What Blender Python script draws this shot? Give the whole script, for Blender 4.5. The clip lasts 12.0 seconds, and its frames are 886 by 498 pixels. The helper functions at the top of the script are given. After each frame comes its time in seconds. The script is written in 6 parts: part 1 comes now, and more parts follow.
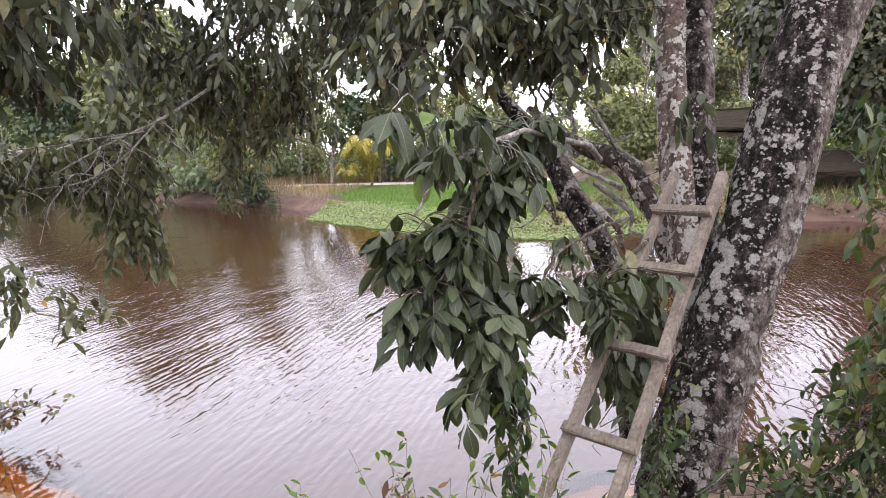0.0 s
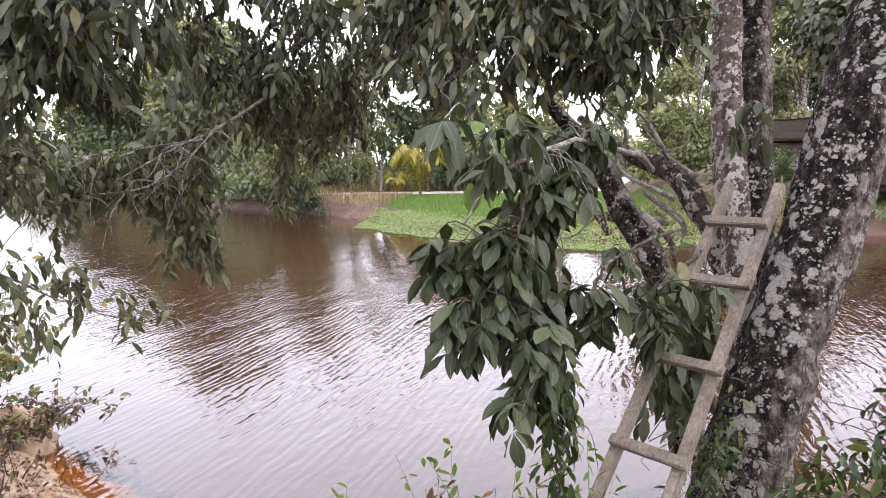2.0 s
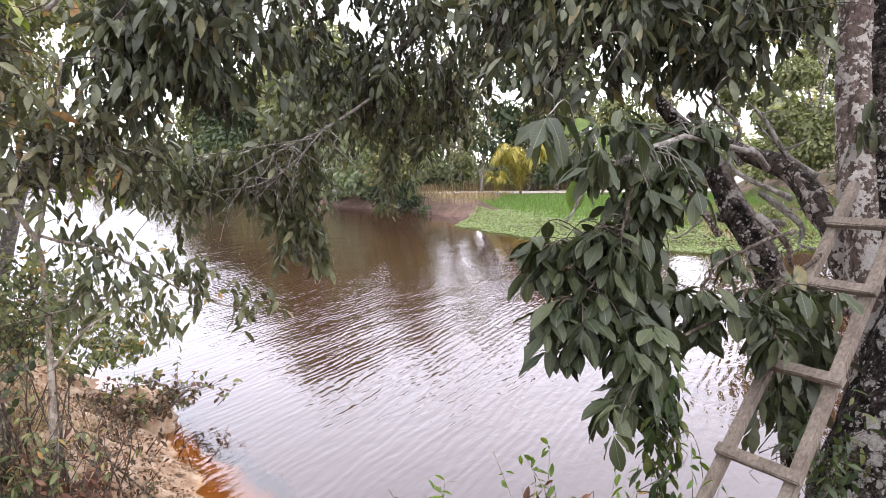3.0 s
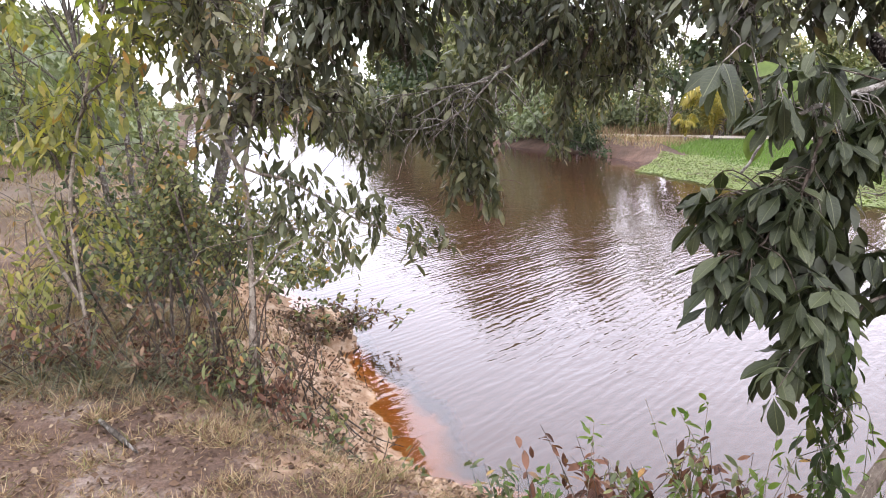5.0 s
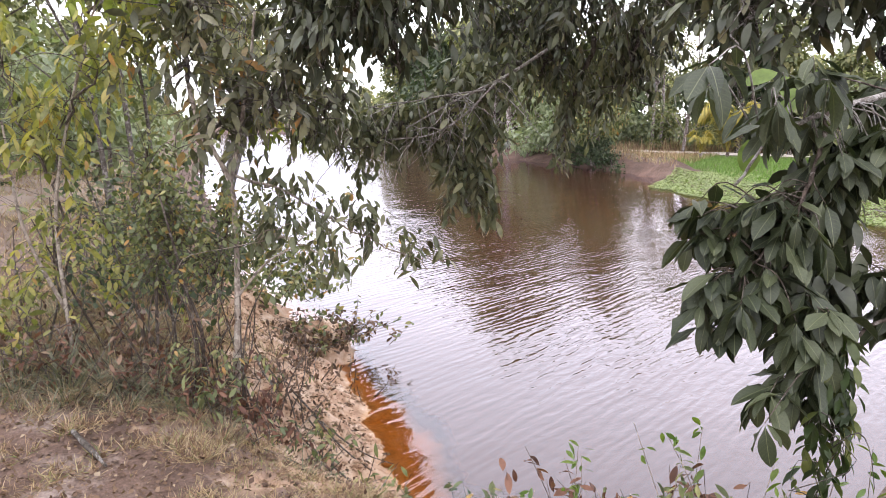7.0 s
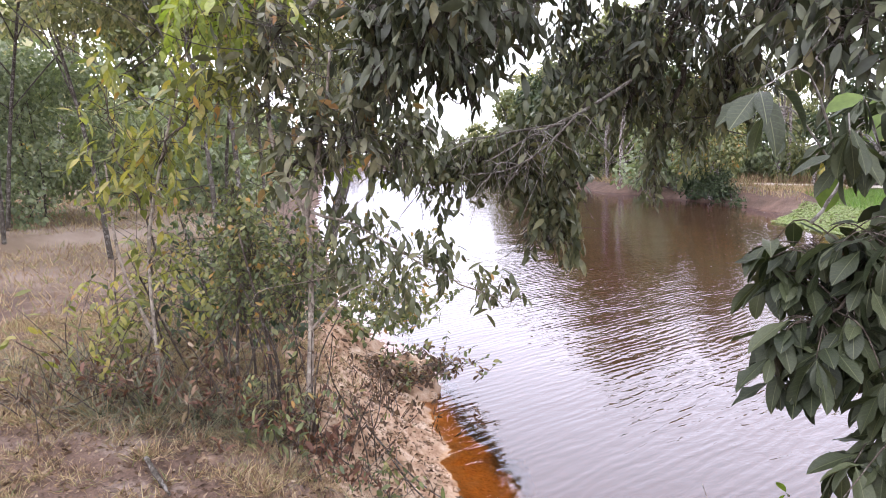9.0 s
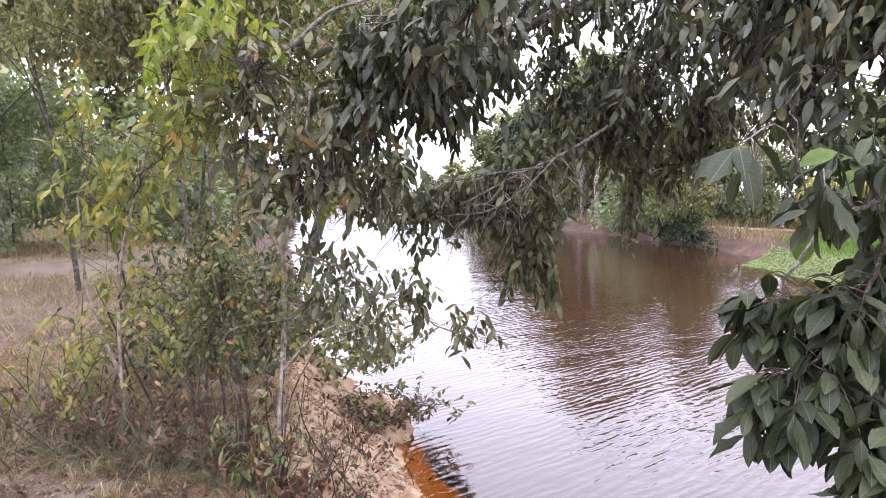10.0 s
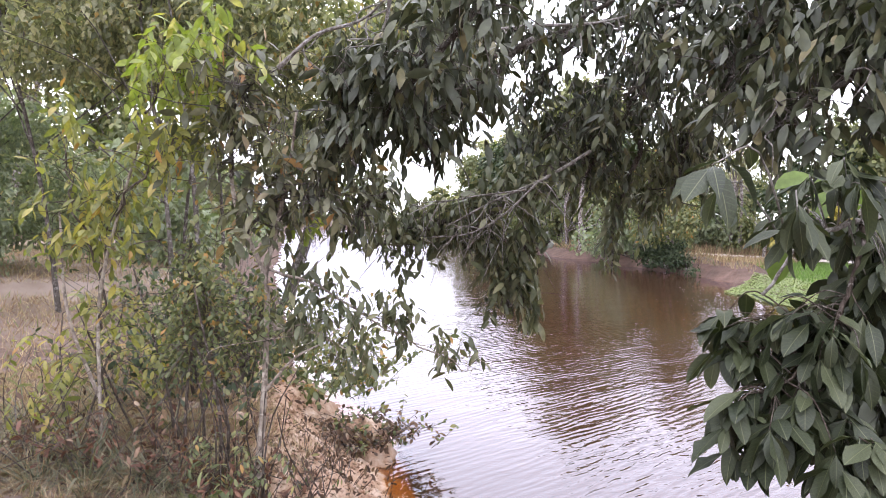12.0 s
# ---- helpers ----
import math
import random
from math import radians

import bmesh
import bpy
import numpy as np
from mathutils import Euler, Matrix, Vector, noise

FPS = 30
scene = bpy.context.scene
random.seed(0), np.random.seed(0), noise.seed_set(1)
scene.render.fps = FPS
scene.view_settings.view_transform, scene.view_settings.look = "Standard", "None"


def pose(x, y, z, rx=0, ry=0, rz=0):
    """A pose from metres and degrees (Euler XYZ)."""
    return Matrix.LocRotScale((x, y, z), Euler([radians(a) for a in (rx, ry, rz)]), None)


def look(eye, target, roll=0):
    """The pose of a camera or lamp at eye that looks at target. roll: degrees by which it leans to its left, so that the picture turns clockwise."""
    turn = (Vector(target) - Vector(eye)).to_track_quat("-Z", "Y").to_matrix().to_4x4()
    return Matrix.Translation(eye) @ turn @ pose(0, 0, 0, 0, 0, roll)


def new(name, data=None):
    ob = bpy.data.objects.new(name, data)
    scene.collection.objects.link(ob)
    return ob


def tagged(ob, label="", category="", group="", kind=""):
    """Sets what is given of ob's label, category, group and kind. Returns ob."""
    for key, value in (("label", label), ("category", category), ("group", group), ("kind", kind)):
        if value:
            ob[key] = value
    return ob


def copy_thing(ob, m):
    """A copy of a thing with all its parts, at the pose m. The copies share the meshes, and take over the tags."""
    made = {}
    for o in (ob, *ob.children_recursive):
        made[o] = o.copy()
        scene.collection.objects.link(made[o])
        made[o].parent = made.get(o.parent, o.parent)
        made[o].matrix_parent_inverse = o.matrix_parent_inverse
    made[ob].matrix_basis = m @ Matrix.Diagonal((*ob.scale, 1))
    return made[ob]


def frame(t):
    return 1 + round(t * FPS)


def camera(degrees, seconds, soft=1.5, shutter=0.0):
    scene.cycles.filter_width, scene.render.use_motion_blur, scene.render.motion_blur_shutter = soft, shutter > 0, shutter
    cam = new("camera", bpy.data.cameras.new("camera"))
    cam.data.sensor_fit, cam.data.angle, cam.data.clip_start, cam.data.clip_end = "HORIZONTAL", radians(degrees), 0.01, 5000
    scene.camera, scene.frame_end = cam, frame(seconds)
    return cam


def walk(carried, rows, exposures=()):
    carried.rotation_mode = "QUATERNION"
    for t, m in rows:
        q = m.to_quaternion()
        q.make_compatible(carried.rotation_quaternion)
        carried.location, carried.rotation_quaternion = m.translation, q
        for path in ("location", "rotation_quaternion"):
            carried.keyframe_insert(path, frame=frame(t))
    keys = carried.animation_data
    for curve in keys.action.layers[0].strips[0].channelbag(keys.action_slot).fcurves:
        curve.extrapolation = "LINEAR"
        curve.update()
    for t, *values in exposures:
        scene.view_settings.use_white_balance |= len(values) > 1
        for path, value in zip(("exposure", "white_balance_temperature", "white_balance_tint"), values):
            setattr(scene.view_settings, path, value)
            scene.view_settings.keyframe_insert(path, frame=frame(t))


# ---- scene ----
cam = camera(65.0, 12.0, soft=0.6)

# ---------------------------------------------------------------- camera
PATH = [
    (0, (0.000, 0.000, 2.353), (-0.000, 1.982, 2.083), -1.3),
    (0.5, (-0.004, -0.001, 2.361), (0.076, 1.981, 2.105), -1.8),
    (1, (-0.000, -0.013, 2.359), (0.090, 1.972, 2.130), -0.9),
    (1.5, (-0.016, -0.016, 2.356), (-0.029, 1.967, 2.102), -0.6),
    (2, (-0.008, -0.013, 2.350), (-0.142, 1.968, 2.109), -0.9),
    (2.5, (-0.013, -0.030, 2.341), (-0.320, 1.932, 2.106), -1.3),
    (4.5, (0.026, -0.023, 2.359), (-0.648, 1.830, 2.026), 0.8),
    (5, (0.060, -0.081, 2.361), (-0.820, 1.670, 1.961), -0.2),
    (5.5, (0.073, -0.061, 2.367), (-0.926, 1.637, 2.020), 0.6),
    (6, (0.086, -0.040, 2.369), (-0.904, 1.671, 2.067), 0.6),
    (6.5, (0.104, 0.001, 2.340), (-0.764, 1.769, 1.994), 0.4),
    (8.5, (0.226, 0.313, 2.325), (-0.987, 1.861, 1.964), 1.1),
    (9, (0.269, 0.294, 2.332), (-0.930, 1.873, 2.065), -0.2),
    (9.5, (0.265, 0.304, 2.338), (-0.945, 1.881, 2.110), -0.2),
    (10, (0.247, 0.308, 2.355), (-0.902, 1.937, 2.193), 1.2),
    (10.5, (0.278, 0.275, 2.344), (-0.822, 1.941, 2.219), 2.0),
    (11, (0.278, 0.267, 2.333), (-0.888, 1.889, 2.226), 1.6),
    (11.5, (0.260, 0.284, 2.333), (-0.917, 1.897, 2.227), 1.4),
    (12, (0.268, 0.295, 2.334), (-0.850, 1.951, 2.245), 1.7),
]
walk(cam, [(t, look(eye, target, roll)) for t, eye, target, roll in PATH], exposures=[(0, -0.43, 6700, 6), (2.5, -0.43, 6700, 6), (4.5, -0.46, 6700, 8), (6.5, -0.46, 6700, 9), (9, -0.45, 6450, 11), (12, -0.40, 6400, 12)])

# ---------------------------------------------------------------- light: overcast day
SUN_UP, SUN_TURN = 58, 150
world = bpy.data.worlds.new("overcast_sky")
scene.world = world
world.use_nodes = True
wn, wl = world.node_tree.nodes, world.node_tree.links
wn.clear()
sky = wn.new("ShaderNodeTexSky")
sky.sky_type = "NISHITA"
sky.sun_disc = False
sky.sun_elevation, sky.sun_rotation = radians(SUN_UP), radians(SUN_TURN)
sky.air_density, sky.dust_density, sky.ozone_density = 1.0, 6.0, 1.0
cloud = wn.new("ShaderNodeMix")
cloud.data_type = "RGBA"
cloud.inputs["Factor"].default_value = 0.86
cloud.inputs["B"].default_value = (47.5, 47.3, 52.5, 1)
back = wn.new("ShaderNodeBackground")
back.inputs["Strength"].default_value = 0.12
wout = wn.new("ShaderNodeOutputWorld")
wl.new(sky.outputs[0], cloud.inputs["A"])
wl.new(cloud.outputs["Result"], back.inputs[0])
wl.new(back.outputs[0], wout.inputs[0])
sun = new("sun", bpy.data.lights.new("sun", "SUN"))
sun.data.energy, sun.data.angle, sun.data.color = 1.0, radians(25), (1, 0.97, 0.92)
sun.matrix_world = Matrix.Rotation(radians(180 - SUN_TURN), 4, "Z") @ Matrix.Rotation(radians(90 - SUN_UP), 4, "X")


# ---------------------------------------------------------------- materials
def shader(name):
    m = bpy.data.materials.new(name)
    m.use_nodes = True
    n, l = m.node_tree.nodes, m.node_tree.links
    return m, n, l, n["Principled BSDF"]


def noise_at(n, l, scale, detail=4, rough=0.55, stretch=(1, 1, 1), coords="Object"):
    tc, mp, t = n.new("ShaderNodeTexCoord"), n.new("ShaderNodeMapping"), n.new("ShaderNodeTexNoise")
    mp.inputs["Scale"].default_value = stretch
    t.inputs["Scale"].default_value, t.inputs["Detail"].default_value, t.inputs["Roughness"].default_value = scale, detail, rough
    l.new(tc.outputs[coords], mp.inputs[0])
    l.new(mp.outputs[0], t.inputs["Vector"])
    return t


def ramp(n, l, source, stops):
    r = n.new("ShaderNodeValToRGB")
    while len(r.color_ramp.elements) < len(stops):
        r.color_ramp.elements.new(0.5)
    for e, (at, c) in zip(r.color_ramp.elements, stops):
        e.position, e.color = at, (*c, 1)
    l.new(source, r.inputs[0])
    return r


def bump(n, l, source, strength, distance, into):
    b = n.new("ShaderNodeBump")
    b.inputs["Strength"].default_value, b.inputs["Distance"].default_value = strength, distance
    l.new(source, b.inputs["Height"])
    l.new(b.outputs[0], into)
    return b


def mixed(n, l, fac, a, b, blend="MIX"):
    m = n.new("ShaderNodeMix")
    m.data_type, m.blend_type = "RGBA", blend
    for sock, v in ((m.inputs["Factor"], fac), (m.inputs["A"], a), (m.inputs["B"], b)):
        if isinstance(v, (int, float)):
            sock.default_value = v
        elif isinstance(v, tuple):
            sock.default_value = (*v, 1)
        else:
            l.new(v, sock)
    return m.outputs["Result"]


def leaf_material(name, stops, gloss=0.42, through_light=0.25, single=False):
    """A leaf: tone differs leaf by leaf, blotches on it, light shines through in part."""
    m, n, l, p = shader(name)
    if single:
        pick = n.new("ShaderNodeObjectInfo").outputs["Random"]
    else:
        pick = n.new("ShaderNodeNewGeometry").outputs["Random Per Island"]
    tone = ramp(n, l, pick, stops)
    t = noise_at(n, l, 30, 3)
    blotch = ramp(n, l, t.outputs[0], [(0.3, (0.72, 0.72, 0.7)), (0.7, (1.15, 1.15, 1.1))])
    col = mixed(n, l, 1.0, tone.outputs[0], blotch.outputs[0], "MULTIPLY")
    if single:
        tc, sep = n.new("ShaderNodeTexCoord"), n.new("ShaderNodeSeparateXYZ")
        l.new(tc.outputs["Object"], sep.inputs[0])
        off = n.new("ShaderNodeMath")
        off.operation = "ABSOLUTE"
        l.new(sep.outputs["Y"], off.inputs[0])
        rib = ramp(n, l, off.outputs[0], [(0.003, (0.6, 0.6, 0.6)), (0.010, (0, 0, 0))])
        run = n.new("ShaderNodeMath")
        run.operation = "MULTIPLY_ADD"
        l.new(off.outputs[0], run.inputs[0])
        run.inputs[1].default_value = -0.9
        l.new(sep.outputs["X"], run.inputs[2])
        saw = n.new("ShaderNodeMath")
        saw.operation = "PINGPONG"
        saw.inputs[1].default_value = 0.05
        l.new(run.outputs[0], saw.inputs[0])
        vein = ramp(n, l, saw.outputs[0], [(0.0, (0.2, 0.2, 0.2)), (0.012, (0, 0, 0))])
        col = mixed(n, l, vein.outputs[0], col, (0.12, 0.14, 0.07))
        col = mixed(n, l, rib.outputs[0], col, (0.17, 0.18, 0.10))
    l.new(col, p.inputs["Base Color"])
    p.inputs["Roughness"].default_value = gloss
    p.inputs["Specular IOR Level"].default_value = 0.45
    bump(n, l, noise_at(n, l, 90, 2).outputs[0], 0.25, 0.004, p.inputs["Normal"])
    tr, mx = n.new("ShaderNodeBsdfTranslucent"), n.new("ShaderNodeMixShader")
    l.new(mixed(n, l, 1.0, col, (1.3, 1.5, 0.6), "MULTIPLY"), tr.inputs["Color"])
    mx.inputs[0].default_value = through_light
    l.new(p.outputs[0], mx.inputs[1])
    l.new(tr.outputs[0], mx.inputs[2])
    l.new(mx.outputs[0], n["Material Output"].inputs[0])
    return m


def trunk_material():
    """The big trunk: near-black furrowed bark facing -x, pinkish grey facing +x, white lichen crusts in patches."""
    m, n, l, p = shader("two_sided_lichen_bark")
    fine = noise_at(n, l, 17, 12, 0.85, (1, 1, 0.75))
    grit = noise_at(n, l, 70, 6, 0.8)
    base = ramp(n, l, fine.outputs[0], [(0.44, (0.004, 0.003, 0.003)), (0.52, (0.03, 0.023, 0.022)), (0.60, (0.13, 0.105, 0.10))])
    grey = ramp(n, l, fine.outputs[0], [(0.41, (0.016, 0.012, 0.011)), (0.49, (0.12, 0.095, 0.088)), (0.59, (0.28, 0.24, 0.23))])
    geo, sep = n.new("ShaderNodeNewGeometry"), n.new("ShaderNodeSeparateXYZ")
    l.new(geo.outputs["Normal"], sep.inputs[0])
    # normal x plus noise picks near-black or pinkish grey bark
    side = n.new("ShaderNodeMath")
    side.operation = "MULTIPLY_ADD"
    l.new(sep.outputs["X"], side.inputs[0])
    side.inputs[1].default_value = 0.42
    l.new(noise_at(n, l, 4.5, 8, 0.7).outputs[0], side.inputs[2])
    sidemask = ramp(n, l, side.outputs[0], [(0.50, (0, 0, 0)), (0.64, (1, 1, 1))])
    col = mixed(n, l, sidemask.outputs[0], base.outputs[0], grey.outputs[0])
    masks = []
    for scale, grow, patch in ((15, 0.05, 4.5), (42, 0.02, 8.0)):
        tc, warp, add, spots = n.new("ShaderNodeTexCoord"), noise_at(n, l, 25, 4, 0.6), n.new("ShaderNodeMix"), n.new("ShaderNodeTexVoronoi")
        add.data_type = "RGBA"
        add.inputs["Factor"].default_value = 0.05
        l.new(tc.outputs["Object"], add.inputs["A"])
        l.new(warp.outputs["Color"], add.inputs["B"])
        l.new(add.outputs["Result"], spots.inputs["Vector"])
        spots.inputs["Scale"].default_value = scale
        near, rag = n.new("ShaderNodeMath"), n.new("ShaderNodeMath")
        near.operation = rag.operation = "MULTIPLY_ADD"
        l.new(noise_at(n, l, patch, 5, 0.7).outputs[0], near.inputs[0])
        near.inputs[1].default_value = -2.6
        l.new(spots.outputs["Distance"], near.inputs[2])
        l.new(grit.outputs[0], rag.inputs[0])
        rag.inputs[1].default_value = 0.6
        l.new(near.outputs[0], rag.inputs[2])
        shift = n.new("ShaderNodeMath")
        shift.operation = "ADD"
        shift.inputs[1].default_value = 0.90 - grow
        l.new(rag.outputs[0], shift.inputs[0])
        masks.append(ramp(n, l, shift.outputs[0], [(0.02, (1, 1, 1)), (0.13, (0, 0, 0))]))
    crust = ramp(n, l, grit.outputs[0], [(0.4, (0.22, 0.195, 0.19)), (0.6, (0.46, 0.43, 0.425))])
    for mask in masks:
        col = mixed(n, l, mask.outputs[0], col, crust.outputs[0])
    l.new(col, p.inputs["Base Color"])
    p.inputs["Roughness"].default_value = 0.95
    p.inputs["Specular IOR Level"].default_value = 0.12
    b = bump(n, l, fine.outputs[0], 1.0, 0.03, p.inputs["Normal"])
    b2 = n.new("ShaderNodeBump")
    b2.inputs["Strength"].default_value, b2.inputs["Distance"].default_value = 0.5, 0.004
    l.new(masks[0].outputs[0], b2.inputs["Height"])
    l.new(b2.outputs[0], b.inputs["Normal"])
    return m


def bark_material(name, dark, mid, lichen, cover, scale=1.0):
    """Bark with furrows and crusts of lichen in patches."""
    m, n, l, p = shader(name)
    base = ramp(n, l, noise_at(n, l, 14 * scale, 10, 0.75, (1, 1, 0.5)).outputs[0], [(0.4, dark), (0.6, mid)])
    big = noise_at(n, l, 5.5 * scale, 5, 0.65)
    small = noise_at(n, l, 26 * scale, 3, 0.5)
    add = n.new("ShaderNodeMath")
    add.operation = "MULTIPLY_ADD"
    l.new(small.outputs[0], add.inputs[0])
    add.inputs[1].default_value = 0.45
    l.new(big.outputs[0], add.inputs[2])
    mask = ramp(n, l, add.outputs[0], [(cover, (0, 0, 0)), (cover + 0.035, (1, 1, 1))])
    grey = ramp(n, l, noise_at(n, l, 40 * scale, 3).outputs[0], [(0.3, tuple(v * 0.72 for v in lichen)), (0.7, lichen)])
    l.new(mixed(n, l, mask.outputs[0], base.outputs[0], grey.outputs[0]), p.inputs["Base Color"])
    p.inputs["Roughness"].default_value = 0.92
    p.inputs["Specular IOR Level"].default_value = 0.15
    b = bump(n, l, noise_at(n, l, 30 * scale, 6, 0.65, (1, 1, 0.4)).outputs[0], 0.8, 0.02, p.inputs["Normal"])
    b2 = n.new("ShaderNodeBump")
    b2.inputs["Strength"].default_value, b2.inputs["Distance"].default_value = 0.4, 0.004
    l.new(mask.outputs[0], b2.inputs["Height"])
    l.new(b2.outputs[0], b.inputs["Normal"])
    return m


LEAF_DARK = leaf_material("leaf_dark_green", [(0.0, (0.024, 0.029, 0.016)), (0.5, (0.050, 0.057, 0.032)), (0.92, (0.098, 0.105, 0.062)), (1.0, (0.150, 0.125, 0.06))], 0.42, 0.1)
LEAF_NEAR = leaf_material("leaf_near_green", [(0.0, (0.018, 0.025, 0.013)), (0.6, (0.039, 0.049, 0.025)), (1.0, (0.075, 0.087, 0.046))], 0.48, 0.18, True)
LEAF_BRIGHT = leaf_material("leaf_bright_green", [(0.0, (0.164, 0.204, 0.050)), (0.7, (0.253, 0.288, 0.079)), (1.0, (0.372, 0.324, 0.101))], 0.45, 0.4)
LEAF_OLIVE = leaf_material("leaf_olive", [(0.0, (0.066, 0.082, 0.040)), (0.6, (0.145, 0.162, 0.076)), (0.9, (0.25, 0.235, 0.11)), (1.0, (0.36, 0.19, 0.065))], 0.5, 0.28)
LEAF_YELLOW = leaf_material("leaf_yellow_green", [(0.0, (0.105, 0.112, 0.044)), (0.5, (0.21, 0.21, 0.078)), (0.85, (0.33, 0.29, 0.105)), (0.97, (0.32, 0.24, 0.08)), (1.0, (0.30, 0.15, 0.06))], 0.5, 0.45)
LEAF_FAR = leaf_material("leaf_far_green", [(0.0, (0.094, 0.109, 0.055)), (0.6, (0.157, 0.171, 0.081)), (1.0, (0.257, 0.246, 0.117))], 0.6, 0.25)
LEAF_SOFT = leaf_material("leaf_soft_olive", [(0.0, (0.13, 0.14, 0.10)), (0.6, (0.29, 0.29, 0.205)), (0.95, (0.45, 0.41, 0.29)), (1.0, (0.46, 0.30, 0.13))], 0.45, 0.42)
LEAF_GREY = leaf_material("leaf_grey_green", [(0.0, (0.14, 0.17, 0.115)), (1.0, (0.25, 0.28, 0.185))], 0.6, 0.25)
LEAF_DEAD = leaf_material("dead_leaf", [(0.0, (0.055, 0.030, 0.022)), (0.5, (0.12, 0.068, 0.045)), (0.85, (0.20, 0.13, 0.09)), (1.0, (0.30, 0.23, 0.17))], 0.75, 0.15)
LEAF_BROWN = leaf_material("leaf_brown_olive", [(0.0, (0.058, 0.060, 0.040)), (0.5, (0.125, 0.126, 0.085)), (0.9, (0.22, 0.208, 0.145)), (1.0, (0.32, 0.16, 0.065))], 0.42, 0.25)
LEAF_RUST = leaf_material("rust_leaf", [(0.0, (0.06, 0.022, 0.015)), (0.5, (0.12, 0.050, 0.034)), (0.9, (0.20, 0.095, 0.065)), (1.0, (0.34, 0.22, 0.16))], 0.65, 0.2)
LEAF_OLIVE2 = leaf_material("leaf_grey_olive", [(0.0, (0.060, 0.070, 0.040)), (0.6, (0.118, 0.126, 0.074)), (1.0, (0.20, 0.195, 0.115))], 0.42, 0.15)
LEAF_NEAR2 = leaf_material("weed_leaf", [(0.0, (0.070, 0.125, 0.026)), (1.0, (0.145, 0.20, 0.040))], 0.45, 0.35)
LEAF_MID = leaf_material("leaf_fresh_green", [(0.0, (0.022, 0.036, 0.014)), (0.7, (0.044, 0.066, 0.023)), (1.0, (0.104, 0.112, 0.032))], 0.45, 0.3)
LEAF_DARK2 = leaf_material("leaf_deep_green", [(0.0, (0.024, 0.040, 0.020)), (1.0, (0.056, 0.076, 0.032))], 0.6, 0.2)
MAT_GREEN = leaf_material("water_plant", [(0.0, (0.15, 0.20, 0.07)), (1.0, (0.25, 0.30, 0.12))], 0.5, 0.2)
PALM_GOLD = leaf_material("yellowed_palm", [(0.0, (0.20, 0.19, 0.05)), (0.6, (0.34, 0.28, 0.06)), (1.0, (0.46, 0.36, 0.10))], 0.5, 0.3)
GRASS_DRY = leaf_material("dry_grass", [(0.0, (0.12, 0.066, 0.048)), (0.45, (0.31, 0.20, 0.145)), (0.8, (0.52, 0.40, 0.30)), (0.92, (0.22, 0.21, 0.10)), (1.0, (0.15, 0.19, 0.075))], 0.7, 0.25)
GRASS_GREEN = leaf_material("fresh_grass", [(0.0, (0.080, 0.152, 0.032)), (1.0, (0.160, 0.264, 0.064))], 0.55, 0.3)
BARK = bark_material("lichen_bark", (0.010, 0.008, 0.007), (0.085, 0.068, 0.062), (0.34, 0.30, 0.29), 0.755, 1.7)
BARK_PALE = bark_material("pale_bark", (0.045, 0.032, 0.028), (0.16, 0.122, 0.11), (0.44, 0.405, 0.395), 0.72, 1.9)
TRUNK = trunk_material()
BARE = bark_material("silvery_twig", (0.12, 0.105, 0.095), (0.27, 0.25, 0.235), (0.40, 0.38, 0.37), 0.76, 3.0)
TWIG = bark_material("twig_bark", (0.045, 0.037, 0.032), (0.13, 0.115, 0.103), (0.27, 0.25, 0.24), 0.78, 3.0)
BRUSH_TWIG = bark_material("brush_twig", (0.042, 0.032, 0.027), (0.125, 0.10, 0.086), (0.22, 0.195, 0.18), 0.79, 3.0)
STEM = bark_material("grey_stem", (0.14, 0.115, 0.10), (0.33, 0.275, 0.235), (0.44, 0.385, 0.335), 0.75, 2.5)


def wood_material():
    m, n, l, p = shader("weathered_wood")
    grain = noise_at(n, l, 9, 6, 0.6, (9, 9, 0.7))
    col = ramp(n, l, grain.outputs[0], [(0.25, (0.09, 0.068, 0.056)), (0.55, (0.19, 0.155, 0.135)), (0.8, (0.29, 0.25, 0.22))])
    stain = ramp(n, l, noise_at(n, l, 6, 3).outputs[0], [(0.35, (0.65, 0.62, 0.6)), (0.65, (1.1, 1.1, 1.1))])
    l.new(mixed(n, l, 1.0, col.outputs[0], stain.outputs[0], "MULTIPLY"), p.inputs["Base Color"])
    p.inputs["Roughness"].default_value = 0.85
    bump(n, l, grain.outputs[0], 0.5, 0.004, p.inputs["Normal"])
    return m


WOOD = wood_material()


